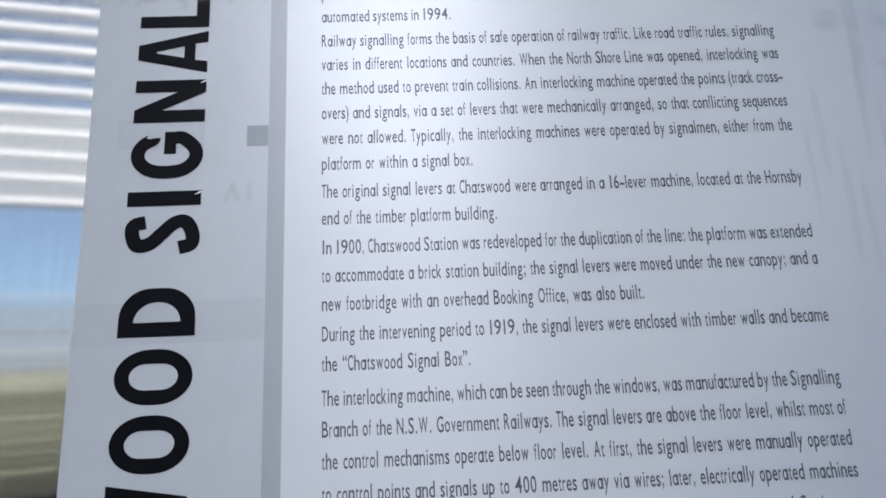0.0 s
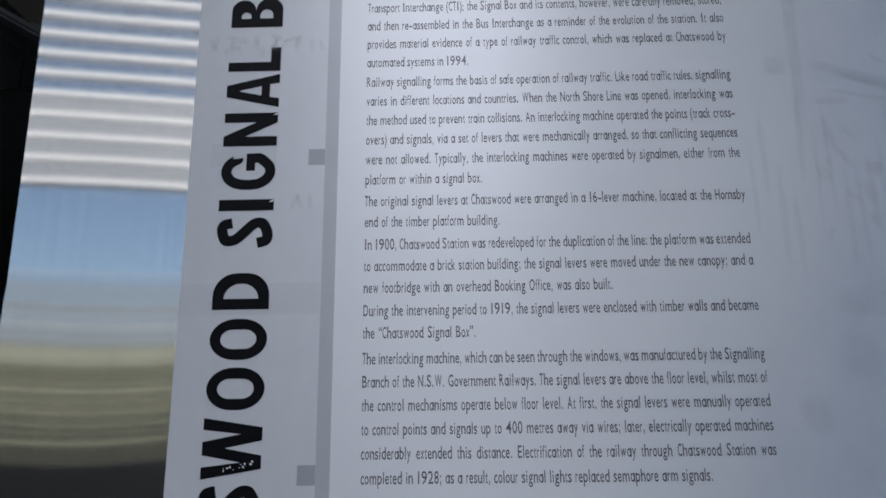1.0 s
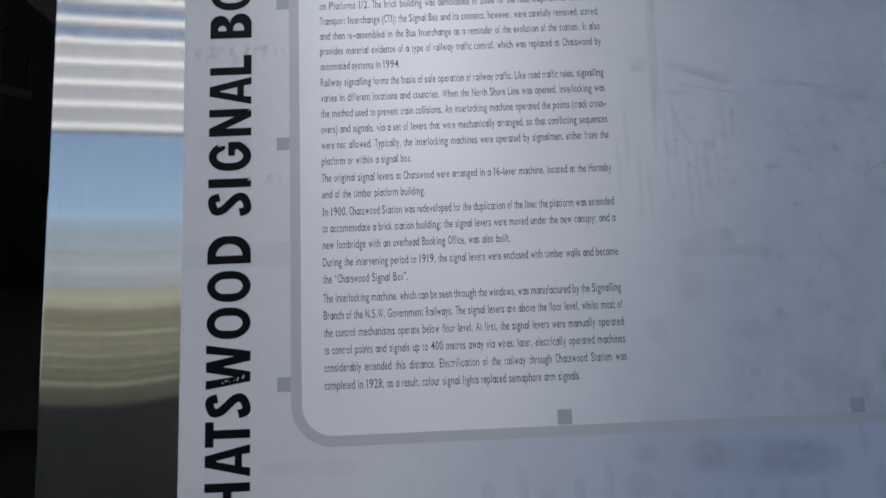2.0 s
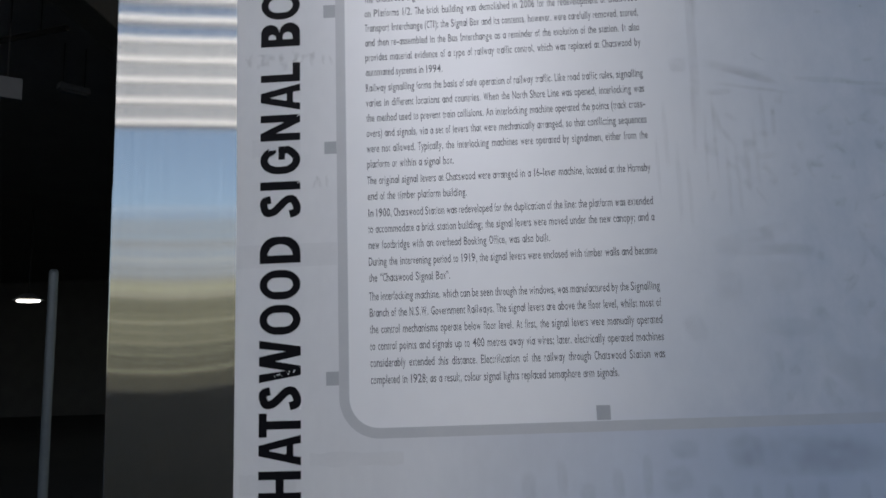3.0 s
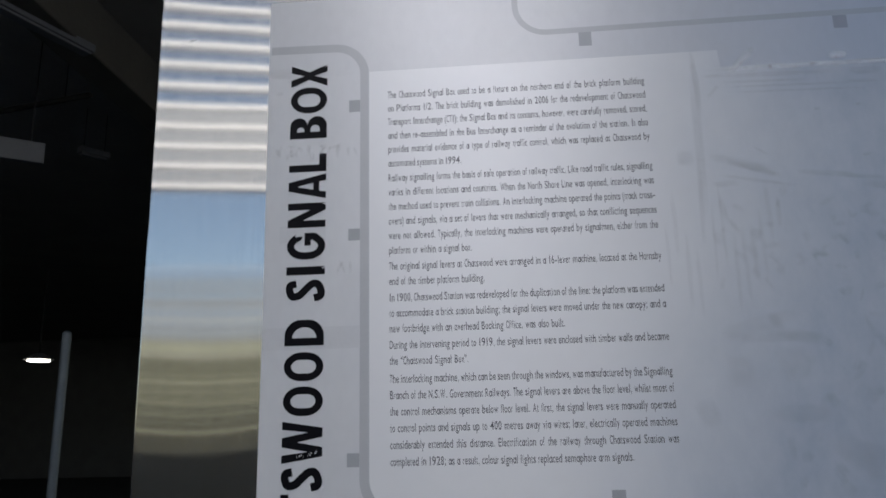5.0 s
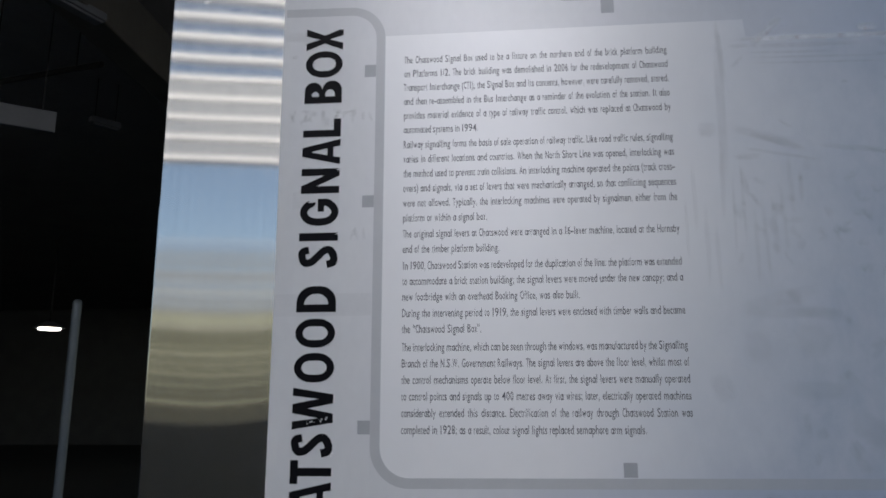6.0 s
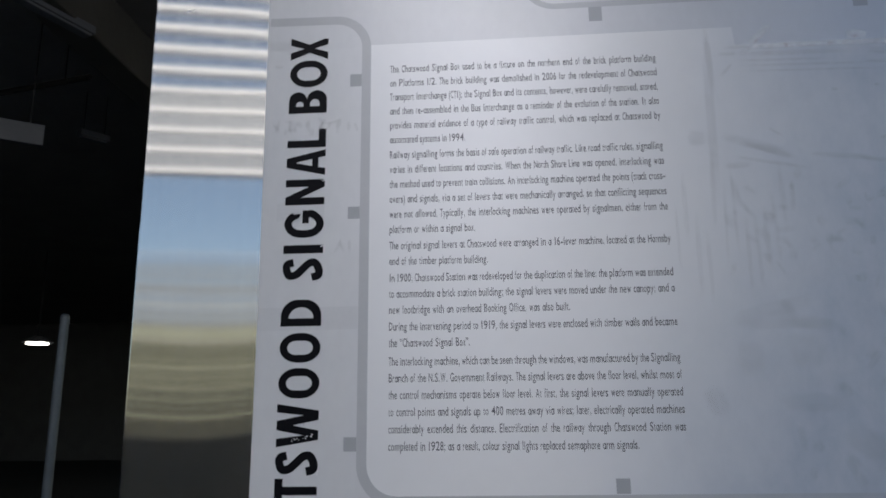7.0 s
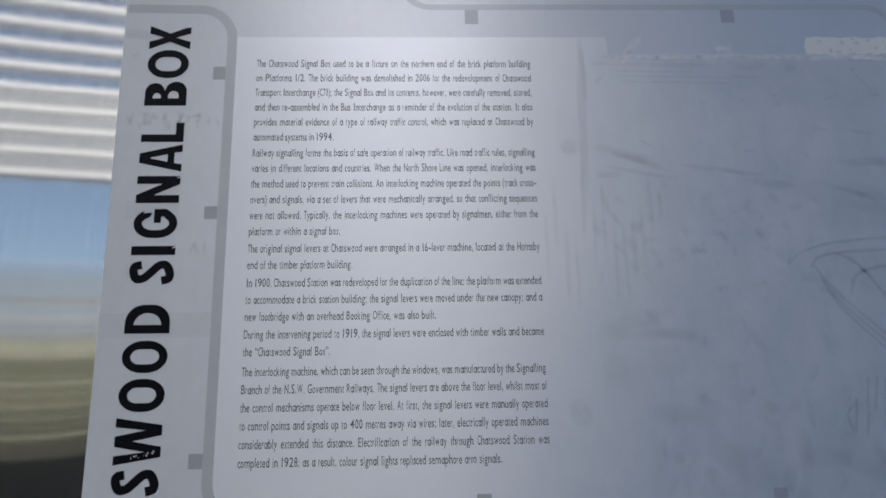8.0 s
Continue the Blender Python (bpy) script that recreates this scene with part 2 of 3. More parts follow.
CONCRETE = mottle(material("dark_concrete", (0.05, 0.05, 0.048), 0.85), (0.20, 0.20, 0.20), (0.28, 0.277, 0.265), 1.2, bump=0.002)
BEAM = mottle(material("concrete_beam", (0.2, 0.2, 0.17), 0.85), (0.085, 0.085, 0.075), (0.125, 0.122, 0.108), 2, bump=0.002)
DARKPAINT = mottle(material("dark_paint", (0.02, 0.02, 0.022), 0.7), (0.09, 0.09, 0.092), (0.14, 0.14, 0.14), 1.5)
ASPHALT = mottle(material("asphalt", (0.05, 0.05, 0.05), 0.9), (0.028, 0.028, 0.028), (0.045, 0.044, 0.042), 0.4, bump=0.003)
PAVING = mottle(material("paving", (0.2, 0.19, 0.18), 0.8), (0.16, 0.155, 0.15), (0.24, 0.23, 0.22), 1.5, bump=0.001)
WHITE = mottle(material("white_paint", (0.8, 0.8, 0.79), 0.45), (0.77, 0.785, 0.80), (0.84, 0.85, 0.86), 1.2)
BUSWHITE = mottle(material("bus_white", (0.72, 0.74, 0.76), 0.25), (0.40, 0.56, 0.86), (0.46, 0.62, 0.9), 1.0)
PANEL = mottle(material("pale_panel", (0.4, 0.4, 0.41), 0.6), (0.25, 0.275, 0.31), (0.285, 0.31, 0.345), 1.0)
TEAL = material("bus_teal", (0.012, 0.07, 0.13), 0.3)
TINT = material("tinted_glass", (0.006, 0.007, 0.01), 0.1, Specular_IOR_Level=0.15)
RUBBER = mottle(material("rubber", (0.02, 0.02, 0.02), 0.8), (0.015, 0.015, 0.015), (0.03, 0.03, 0.03), 8)
GALV = mottle(material("galvanised", (0.3, 0.31, 0.32), 0.5, 0.6), (0.10, 0.12, 0.14), (0.16, 0.18, 0.2), 6)
LAMPBODY = mottle(material("lamp_body", (0.55, 0.57, 0.6), 0.5), (0.115, 0.125, 0.142), (0.155, 0.165, 0.182), 4)
BEIGE = mottle(material("beige_render", (0.42, 0.38, 0.26), 0.85), (0.042, 0.045, 0.028), (0.068, 0.071, 0.045), 0.3, bump=0.004)
LEDGE = mottle(material("ledge_paint", (0.5, 0.47, 0.33), 0.7), (0.245, 0.255, 0.175), (0.30, 0.31, 0.22), 0.5)
SAND = mottle(material("sand_render", (0.2, 0.19, 0.12), 0.85), (0.090, 0.093, 0.058), (0.122, 0.125, 0.08), 0.3)
CREAM = mottle(material("cream_ledge", (0.6, 0.56, 0.42), 0.8), (0.205, 0.212, 0.162), (0.25, 0.257, 0.20), 0.5)
OLIVE = mottle(material("olive_hedge", (0.10, 0.10, 0.05), 0.9), (0.022, 0.022, 0.013), (0.042, 0.041, 0.024), 1.5, bump=0.02)
# far facades: distance haze is mixed into these colours, sky blue to grey
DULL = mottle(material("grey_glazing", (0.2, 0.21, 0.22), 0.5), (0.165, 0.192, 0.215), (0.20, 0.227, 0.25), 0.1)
HAZE = mottle(material("facade_haze_grey", (0.3, 0.31, 0.32), 0.8), (0.22, 0.262, 0.31), (0.262, 0.304, 0.352), 0.1)
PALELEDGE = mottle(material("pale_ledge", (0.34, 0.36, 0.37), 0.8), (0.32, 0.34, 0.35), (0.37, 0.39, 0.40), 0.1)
HAZE_GREYBLUE = mottle(material("facade_haze_greyblue", (0.2, 0.25, 0.31), 0.8), (0.19, 0.265, 0.355), (0.22, 0.295, 0.385), 0.05)
HAZE_BLUE = mottle(material("facade_haze_blue", (0.15, 0.24, 0.38), 0.8), (0.185, 0.275, 0.40), (0.21, 0.30, 0.425), 0.05)
HAZE_PALE = mottle(material("facade_haze_pale", (0.24, 0.33, 0.45), 0.8), (0.235, 0.33, 0.455), (0.26, 0.355, 0.48), 0.05)
BROWN = mottle(material("brown_dark_fill", (0.15, 0.14, 0.12), 0.8), (0.024, 0.024, 0.013), (0.046, 0.045, 0.026), 0.8, stretch=(0.2, 1, 3))
GLOW = bpy.data.materials.new("lamp_glow")
GLOW.use_nodes = True
GLOW.node_tree.nodes["Principled BSDF"].inputs["Emission Color"].default_value = (1.0, 0.96, 0.88, 1)
GLOW.node_tree.nodes["Principled BSDF"].inputs["Emission Strength"].default_value = 4.0


# ---- builders ----
def mesh_from(bm, name, mat):
    me = bpy.data.meshes.new(name)
    bm.normal_update()
    bm.to_mesh(me)
    bm.free()
    me.materials.append(mat)
    return me


def part(name, bm, mat, parent=None, label=""):
    ob = new(name, mesh_from(bm, name, mat) if isinstance(bm, bmesh.types.BMesh) else bm)
    if parent:
        ob.parent = parent
    if label:
        ob["label"] = label
    return ob


def box(lo, hi, bevel=0.0, bm=None):
    bm = bm or bmesh.new()
    size = [b - a for a, b in zip(lo, hi)]
    mid = [(a + b) / 2 for a, b in zip(lo, hi)]
    made = bmesh.ops.create_cube(bm, size=1, matrix=Matrix.Translation(mid) @ Matrix.Diagonal((*size, 1)))
    if bevel:
        edges = list({e for v in made["verts"] for e in v.link_edges})
        bmesh.ops.bevel(bm, geom=edges, offset=bevel, segments=2, affect="EDGES", profile=0.5)
    return bm


def rod(a, b, r, bm=None, seg=16, r2=None):
    bm = bm or bmesh.new()
    a, b = Vector(a), Vector(b)
    m = Matrix.Translation((a + b) / 2) @ (b - a).to_track_quat("Z", "Y").to_matrix().to_4x4()
    bmesh.ops.create_cone(bm, cap_ends=True, segments=seg, radius1=r, radius2=r if r2 is None else r2, depth=(b - a).length, matrix=m)
    return bm


def thing(name, label, category, place=(0, 0, 0), turn=0, group="", kind=""):
    ob = new(name)
    ob.matrix_world = pose(*place, 0, 0, turn)
    return tagged(ob, label, category, group, kind)


def outline_mesh(name, contours, mat, depth=0.0003):
    """A flat filled shape in x and z, standing upright and facing -y, from closed outlines; an inner outline is a hole."""
    cu = bpy.data.curves.new(name, "CURVE")
    cu.dimensions, cu.fill_mode, cu.extrude = "2D", "BOTH", depth / 2
    for pts in contours:
        sp = cu.splines.new("POLY")
        sp.points.add(len(pts) - 1)
        for p, (x, y) in zip(sp.points, pts):
            p.co = (x, y, 0, 1)
        sp.use_cyclic_u = True
    return curve_mesh(cu, mat)


def curve_mesh(cu, mat):
    ob = bpy.data.objects.new(cu.name, cu)
    me = bpy.data.meshes.new_from_object(ob)
    bpy.data.objects.remove(ob)
    me.materials.clear()
    me.materials.append(mat)
    return me


UPRIGHT = pose(0, 0, 0, 90, 0, 0)


# ---- the large structure: hall floor, road, walls, roof, and the ground outside ----
def structure(name, bm, mat, label, category):
    return tagged(part(name, bm, mat), label, category, kind="structure")


structure("ground", box((-400, -500, -0.55), (400, 300, -0.30)), ASPHALT, "dark grey asphalt ground and bus roadway", "ground")
structure("pavement", box((-7.0, -2.6, -0.296), (9, 6.0, 0.0), 0.02), PAVING, "grey concrete bus platform with a kerb", "pavement")
structure("wall_north", box((-40, 34, -0.29), (16, 34.4, 6.2)), DARKPAINT, "dark painted far wall of the bus hall", "wall")
# out of view; added to close the hall against the sky's light
structure("wall_west", box((-40.4, -5.7, -0.29), (-40, 34.4, 6.2)), DARKPAINT, "unseen dark side wall added to keep the bus hall dim", "wall")
structure("ceiling", box((-40.4, -5.7, 6.2), (16, 34.4, 6.6)), CONCRETE, "dark concrete soffit of the bus hall", "ceiling")

# ---- the information sign: steel plate, printed sheet, title, text ----
Z0 = 1.65            # height of the middle text line
FACE = 0.0           # front of the printed sheet
sign = thing("information_sign", "brushed stainless steel information sign with a worn printed sheet", "sign", (0, 0, 0))
part("steel_plate", box((-0.2665, 0.004, 0.25), (1.02, 0.012, Z0 + 0.62), 0.0015), STEEL, sign, "brushed stainless steel face plate")
part("steel_edge", box((-0.262, 0.0125, 0.25), (-0.222, 0.09, Z0 + 0.62), 0.002), STEEL, sign, "folded stainless steel side")
part("steel_edge", box((0.975, 0.0125, 0.25), (1.015, 0.09, Z0 + 0.62), 0.002), STEEL, sign, "folded stainless steel side")
part("back_plate", box((-0.222, 0.05, 0.27), (0.975, 0.07, Z0 + 0.60)), DARKPAINT, sign, "dark back of the sign")
for x in (-0.1, 0.85):
    part("post", rod((x, 0.035, 0.0), (x, 0.035, 0.6), 0.012, seg=12), GALV, sign)
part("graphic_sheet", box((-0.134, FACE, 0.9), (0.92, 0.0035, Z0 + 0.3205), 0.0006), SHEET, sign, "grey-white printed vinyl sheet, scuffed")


for ob in sign.children:
    if ob.name.split(".")[0] in ("steel_plate", "steel_edge", "back_plate", "graphic_sheet"):
        ob.data.transform(Matrix.Translation((0, 0, Z0)) @ pose(0, 0, 0, 0, -0.42, 0) @ Matrix.Translation((0, 0, -Z0)))   # turned a little to fit the edges in the camera's view


def layer(name, x0, x1, z0, z1, mat, lift, label=""):
    return part(name, box((x0, FACE - lift * 0.4, Z0 + z0), (x1, FACE - lift * 0.4 + 0.00003, Z0 + z1)), mat, sign, label)



bm = bmesh.new()
for dx, dz, r in ((0, 0, 0.0022), (0.004, 0.0012, 0.0015), (-0.003, -0.0006, 0.0012)):
    bmesh.ops.create_circle(bm, cap_ends=True, segments=9, radius=r, matrix=Matrix.Translation((-0.2285 + dx, 0.0036, Z0 + 0.2795 + dz)) @ pose(0, 0, 0, 90, 20, 0) @ Matrix.Diagonal((1, 0.55, 1, 1)))
part("paint_fleck", bm, CHIP_GLINT, sign, "white paint fleck on the steel")


def ribbon(path, width):
    """The outline of a band of even width along a path."""
    left, right = [], []
    for i, p in enumerate(path):
        a, b = Vector(path[max(i - 1, 0)]), Vector(path[min(i + 1, len(path) - 1)])
        d = (b - a).normalized()
        n = Vector((-d.y, d.x)) * width / 2
        left.append(Vector(p) + n)
        right.append(Vector(p) - n)
    return [tuple(p) for p in left + right[::-1]]


def arc(cx, cy, rx, a0, a1, n=10, ry=None):
    ry = rx if ry is None else ry
    return [(cx + rx * math.cos(radians(a0 + (a1 - a0) * i / n)), cy + ry * math.sin(radians(a0 + (a1 - a0) * i / n))) for i in range(n + 1)]


def stroke(points, w):
    """A band along a smooth path through the points."""
    path = []
    pts = [points[0]] + list(points) + [points[-1]]
    for i in range(1, len(pts) - 2):
        p0, p1, p2, p3 = (Vector(p) for p in pts[i - 1:i + 3])
        for k in range(7):
            t = k / 7
            path.append(tuple(0.5 * ((2 * p1) + (p2 - p0) * t + (2 * p0 - 5 * p1 + 4 * p2 - p3) * t * t + (3 * p1 - p0 - 3 * p2 + p3) * t ** 3)))
    path.append(tuple(points[-1]))
    return ribbon(path, w)


def flat(name, contours, mat, lift, label="", parent=None):
    ob = part(name, outline_mesh(name, contours, mat, 0.00003), mat, parent or sign, label)
    ob.matrix_local = Matrix.Translation((0, FACE - lift * 0.4, Z0)) @ UPRIGHT
    return ob


R = 0.034
title_frame = [(-0.1335, 0.2575)] + arc(-0.026 - R, 0.2565 - R, R, 90, 0) + arc(-0.026 + R, -0.246 + R, R, 180, 270) + [(0.918, -0.2425)]
upper_frame = [(0.1447, 0.3200)] + arc(0.1447 + R, 0.2605 + R, R, 180, 270) + arc(0.64, 0.2635 - R, R, 90, 0) + [(0.674, -0.2375)]
flat("text_field", [[(-0.026, 0.2250)] + arc(-0.026 + R, -0.246 + R, R, 180, 270) + [(0.9, -0.2427), (0.9, 0.2060), (0.3615, 0.2060), (0.3600, 0.2262)]], PALE, 0.0002, "pale printed field passing into a bleached bluish photograph, light falloff painted in")
flat("printed_line", [ribbon(title_frame, 0.0098)], LINE, 0.00045, "grey printed track line with rounded corners")
flat("printed_line", [ribbon(upper_frame, 0.0066)], LINE, 0.0006, "grey printed track line with rounded corners")
for x0, x1, z0, z1 in ((-0.0434, -0.0310, 0.1773, 0.1915), (-0.0434, -0.0310, 0.0305, 0.0434), (-0.0434, -0.0310, -0.2000, -0.1868),
                       (0.2122, 0.2252, -0.2395, -0.2260), (0.4803, 0.4933, -0.2395, -0.2262),
                       (0.2133, 0.2272, 0.2408, 0.2575), (0.4856, 0.5003, 0.2438, 0.2590)):
    layer("line_tab", x0, x1, z0, z1, TAB, 0.00075)

# what is left of the bleached picture: pale and bluish smears, strokes and bent rails
flecks = random.Random(11)
torn = [(0.575 + 0.006 * i, 0.2270 + flecks.uniform(-0.0014, 0.0014)) for i in range(50)]
torn += [(0.875 - 0.006 * i, 0.2075 + flecks.uniform(-0.0018, 0.0018)) for i in range(51)]
torn += [(0.5715 + flecks.uniform(-0.002, 0.002), 0.2095 + 0.003 * i) for i in range(5)]
flat("peeled_patch", [torn], GHOST_MID, 0.0004, "pale torn patch")
bm = bmesh.new()
for _ in range(46):
    r = flecks.uniform(0.0007, 0.0032)
    m = Matrix.Translation((flecks.uniform(0.580, 0.72), FACE - 0.00022, Z0 + flecks.uniform(0.2095, 0.2255))) @ pose(0, 0, 0, 90, flecks.uniform(0, 180), 0) @ Matrix.Diagonal((1, flecks.uniform(0.3, 0.9), 1, 1))
    bmesh.ops.create_circle(bm, cap_ends=True, segments=7, radius=r, matrix=m)
part("fleck", bm, GHOST_DARK, sign, "dark flecks in the peeled patch")


def smudge(x, z, length, width, tilt, mat, lift):
    """A soft-edged stain in the print, so long and so wide."""
    bm = bmesh.new()
    corners = [bm.verts.new((sx * length / 2, 0, sz * width / 2)) for sx, sz in ((-1, -1), (1, -1), (1, 1), (-1, 1))]
    bm.faces.new(corners)
    ob = part("faded_stain", bm, mat, sign)
    ob.matrix_local = Matrix.Translation((x, FACE - lift * 0.4, Z0 + z)) @ pose(0, 0, 0, 0, -tilt, 0)


# soft stains of the bleached picture: (x, z, length, width, tilt)
ROOF_EDGE = ((0.330, 0.128, 0.205, 0.012, 89), (0.334, 0.190, 0.085, 0.008, 93), (0.420, 0.1945, 0.135, 0.0070, -0.5), (0.405, 0.1870, 0.100, 0.0038, -1),
             (0.430, 0.1810, 0.150, 0.0034, -1), (0.353, 0.1960, 0.024, 0.0060, 0), (0.437, 0.1745, 0.160, 0.0030, -1), (0.510, 0.1930, 0.038, 0.0125, -2),
             (0.505, 0.1810, 0.036, 0.0050, -3), (0.553, 0.1920, 0.015, 0.0125, 20), (0.350, 0.1780, 0.022, 0.0055, 45))
LEAVES = ((0.372, 0.0950, 0.080, 0.0130, -17), (0.385, 0.0885, 0.060, 0.0090, -20), (0.392, 0.1080, 0.019, 0.0038, -35), (0.385, 0.0760, 0.087, 0.0050, -11),
          (0.352, 0.0740, 0.032, 0.0085, 2), (0.455, 0.0805, 0.072, 0.0080, -6), (0.490, 0.0750, 0.052, 0.0062, -6), (0.515, 0.0640, 0.062, 0.0120, -8),
          (0.314, 0.1040, 0.022, 0.0200, -6), (0.347, 0.0460, 0.034, 0.0075, 100), (0.356, 0.0280, 0.021, 0.0062, -60), (0.401, 0.0410, 0.037, 0.0065, 88))
SPECKS = ((0.455, 0.152, 0.009, 0.005, 0), (0.497, 0.155, 0.007, 0.005, 0), (0.535, 0.150, 0.006, 0.008, 90), (0.533, 0.160, 0.011, 0.004, 0), (0.497, 0.099, 0.013, 0.005, 10),
          (0.592, 0.158, 0.023, 0.0038, 25), (0.575, 0.1225, 0.021, 0.0042, -10), (0.615, 0.119, 0.031, 0.0055, -12), (0.628, 0.175, 0.037, 0.0045, -52), (0.620, 0.190, 0.011, 0.006, 0),
          (0.638, 0.160, 0.013, 0.004, 20), (0.615, 0.0865, 0.056, 0.0115, 3), (0.634, 0.0865, 0.032, 0.0135, 0), (0.594, 0.056, 0.052, 0.0065, -14), (0.610, 0.050, 0.027, 0.0065, -18))
MACHINE = ((0.590, 0.052, 0.150, 0.034, -8), (0.605, 0.028, 0.140, 0.036, 0), (0.610, -0.030, 0.120, 0.062, -30), (0.370, -0.0720, 0.092, 0.019, 13), (0.402, -0.0850, 0.072, 0.017, -12),
           (0.380, -0.0860, 0.102, 0.013, 0), (0.398, -0.1120, 0.044, 0.042, 0), (0.345, -0.1180, 0.032, 0.038, 0), (0.488, -0.1600, 0.042, 0.030, -20), (0.487, -0.1550, 0.013, 0.020, 60),
           (0.554, -0.0940, 0.028, 0.013, -40), (0.472, -0.0750, 0.021, 0.0065, -70), (0.484, -0.0940, 0.030, 0.011, -52), (0.310, -0.1570, 0.032, 0.024, -70), (0.400, -0.1600, 0.075, 0.022, 0),
           (0.440, -0.1950, 0.052, 0.032, -30), (0.465, -0.2120, 0.068, 0.045, -37), (0.571, -0.2050, 0.060, 0.036, -25), (0.530, -0.2000, 0.052, 0.022, 0), (0.600, -0.2150, 0.062, 0.032, 10))
for i, row in enumerate(ROOF_EDGE + LEAVES):
    smudge(*row, SMUDGE_DARK, 0.0004 + 0.00003 * i)
for i, row in enumerate(SPECKS):
    smudge(*row, SMUDGE_DARK, 0.0011 + 0.00003 * i)
for i, row in enumerate(MACHINE):
    smudge(*row, SMUDGE_FAINT, 0.0004 + 0.00003 * i)
# mottled foliage, upright streaks beside the text and blotches near the lower line
for i in range(70):
    smudge(flecks.uniform(0.335, 0.56), flecks.gauss(0.0, 0.035), flecks.uniform(0.007, 0.022), flecks.uniform(0.004, 0.012), flecks.uniform(-80, 80), SMUDGE_FAINT, 0.0012 + 0.00001 * i)
for i in range(12):
    smudge(0.287 + 0.0095 * i, flecks.uniform(-0.03, 0.05), flecks.uniform(0.05, 0.11), flecks.uniform(0.004, 0.007), 90 + flecks.uniform(-2, 2), SMUDGE_FAINT, 0.0010 + 0.00001 * i)
for i in range(34):
    smudge(flecks.uniform(0.38, 0.66), flecks.uniform(-0.235, -0.12), flecks.uniform(0.01, 0.035), flecks.uniform(0.006, 0.018), flecks.uniform(50, 130), SMUDGE_FAINT, 0.0013 + 0.00001 * i)
# curved rails, hatching and an oval at the machine
RAILS = (((0.522, -0.019), (0.538, -0.007), (0.578, 0.003), (0.660, 0.009)), ((0.543, -0.023), (0.566, -0.009), (0.660, -0.004)), ((0.547, -0.020), (0.570, -0.051), (0.640, -0.118)),
         ((0.557, -0.044), (0.580, -0.075), (0.640, -0.135)), ((0.552, -0.033), (0.575, -0.063), (0.640, -0.126)), ((0.573, -0.009), (0.598, -0.027), (0.640, -0.095)), ((0.581, -0.048), (0.595, -0.027), (0.660, -0.018)),
         ((0.584, -0.129), (0.579, -0.158)), ((0.593, -0.129), (0.586, -0.160)), ((0.570, -0.148), (0.565, -0.180)), ((0.580, -0.158), (0.575, -0.183)), ((0.601, -0.130), (0.594, -0.175)),
         ((0.566, -0.154), (0.559, -0.164), (0.563, -0.177)))
for i, path in enumerate(RAILS):
    flat("faded_stroke", [stroke(path, 0.0036 if i < 7 else 0.0028)], RAIL_INK, 0.0016 + 0.00003 * i)
# pale strokes, the bright edge of the picture and a pale spot above it
smudge(0.383, 0.2115, 0.048, 0.0100, 44, SMUDGE_PALE, 0.0018)
for x, length in ((0.44, 0.20), (0.60, 0.26), (0.78, 0.24)):
    smudge(x, 0.2030, length, 0.0075, 0.1, SMUDGE_PALE, 0.0017 + 0.0002 * x)
flat("faded_stroke", [ribbon([(0.585, 0.1995), (0.66, 0.1990), (0.72, 0.1985)], 0.0016)], RAIL_INK, 0.0020)
smudge(0.484, 0.2120, 0.024, 0.0110, 0, SMUDGE_PALE, 0.0010)
# the picture's foot below the line: a broad dark shape and a row of uprights
for i, row in enumerate(((0.400, -0.2745, 0.165, 0.0470, 0), (0.430, -0.2780, 0.095, 0.0400, 0), (0.345, -0.2700, 0.040, 0.0380, 30))):
    smudge(*row, SMUDGE_DARK, 0.0008 + 0.00003 * i)
for i, row in enumerate(((0.146, -0.300, 0.036, 0.018, 90), (0.177, -0.291, 0.038, 0.013, 92), (0.200, -0.308, 0.03, 0.018, 90), (0.228, -0.300, 0.04, 0.014, 91), (0.255, -0.292, 0.05, 0.012, 89),
                         (0.290, -0.268, 0.032, 0.022, 0), (0.282, -0.295, 0.035, 0.030, 20), (0.315, -0.312, 0.03, 0.018, 90), (0.352, -0.314, 0.034, 0.012, 90), (0.380, -0.312, 0.03, 0.010, 88),
                         (0.410, -0.314, 0.034, 0.014, 90), (0.447, -0.312, 0.032, 0.012, 91), (0.488, -0.262, 0.036, 0.010, 95), (0.500, -0.300, 0.04, 0.020, 80))):
    smudge(*row, SMUDGE_DARK, 0.0012 + 0.00003 * i)
# old lettering under the title
for i, row in enumerate((
    (-0.122, 0.133, 0.016, 0.0051, -54), (-0.121, 0.135, 0.019, 0.0051, 74), (-0.107, 0.14, 0.015, 0.0043, -3), (-0.107, 0.134, 0.017, 0.0051, -88),
    (-0.104, 0.131, 0.013, 0.0043, 46), (-0.088, 0.133, 0.014, 0.0051, -88), (-0.063, 0.137, 0.012, 0.0043, -2), (-0.056, 0.132, 0.018, 0.0051, -89),
    (-0.044, 0.132, 0.013, 0.005, -89), (-0.036, 0.131, 0.013, 0.0043, -70), (-0.053, 0.002, 0.017, 0.0048, 67), (-0.049, 0.002, 0.016, 0.0048, -74),
    (-0.041, 0.002, 0.016, 0.0048, -89), (-0.122, 0.204, 0.011, 0.006, 1),
    (-0.121, 0.228, 0.036, 0.0149, -6))):
    smudge(*row, SMUDGE_GREY, 0.0002 + 0.00008 * i)
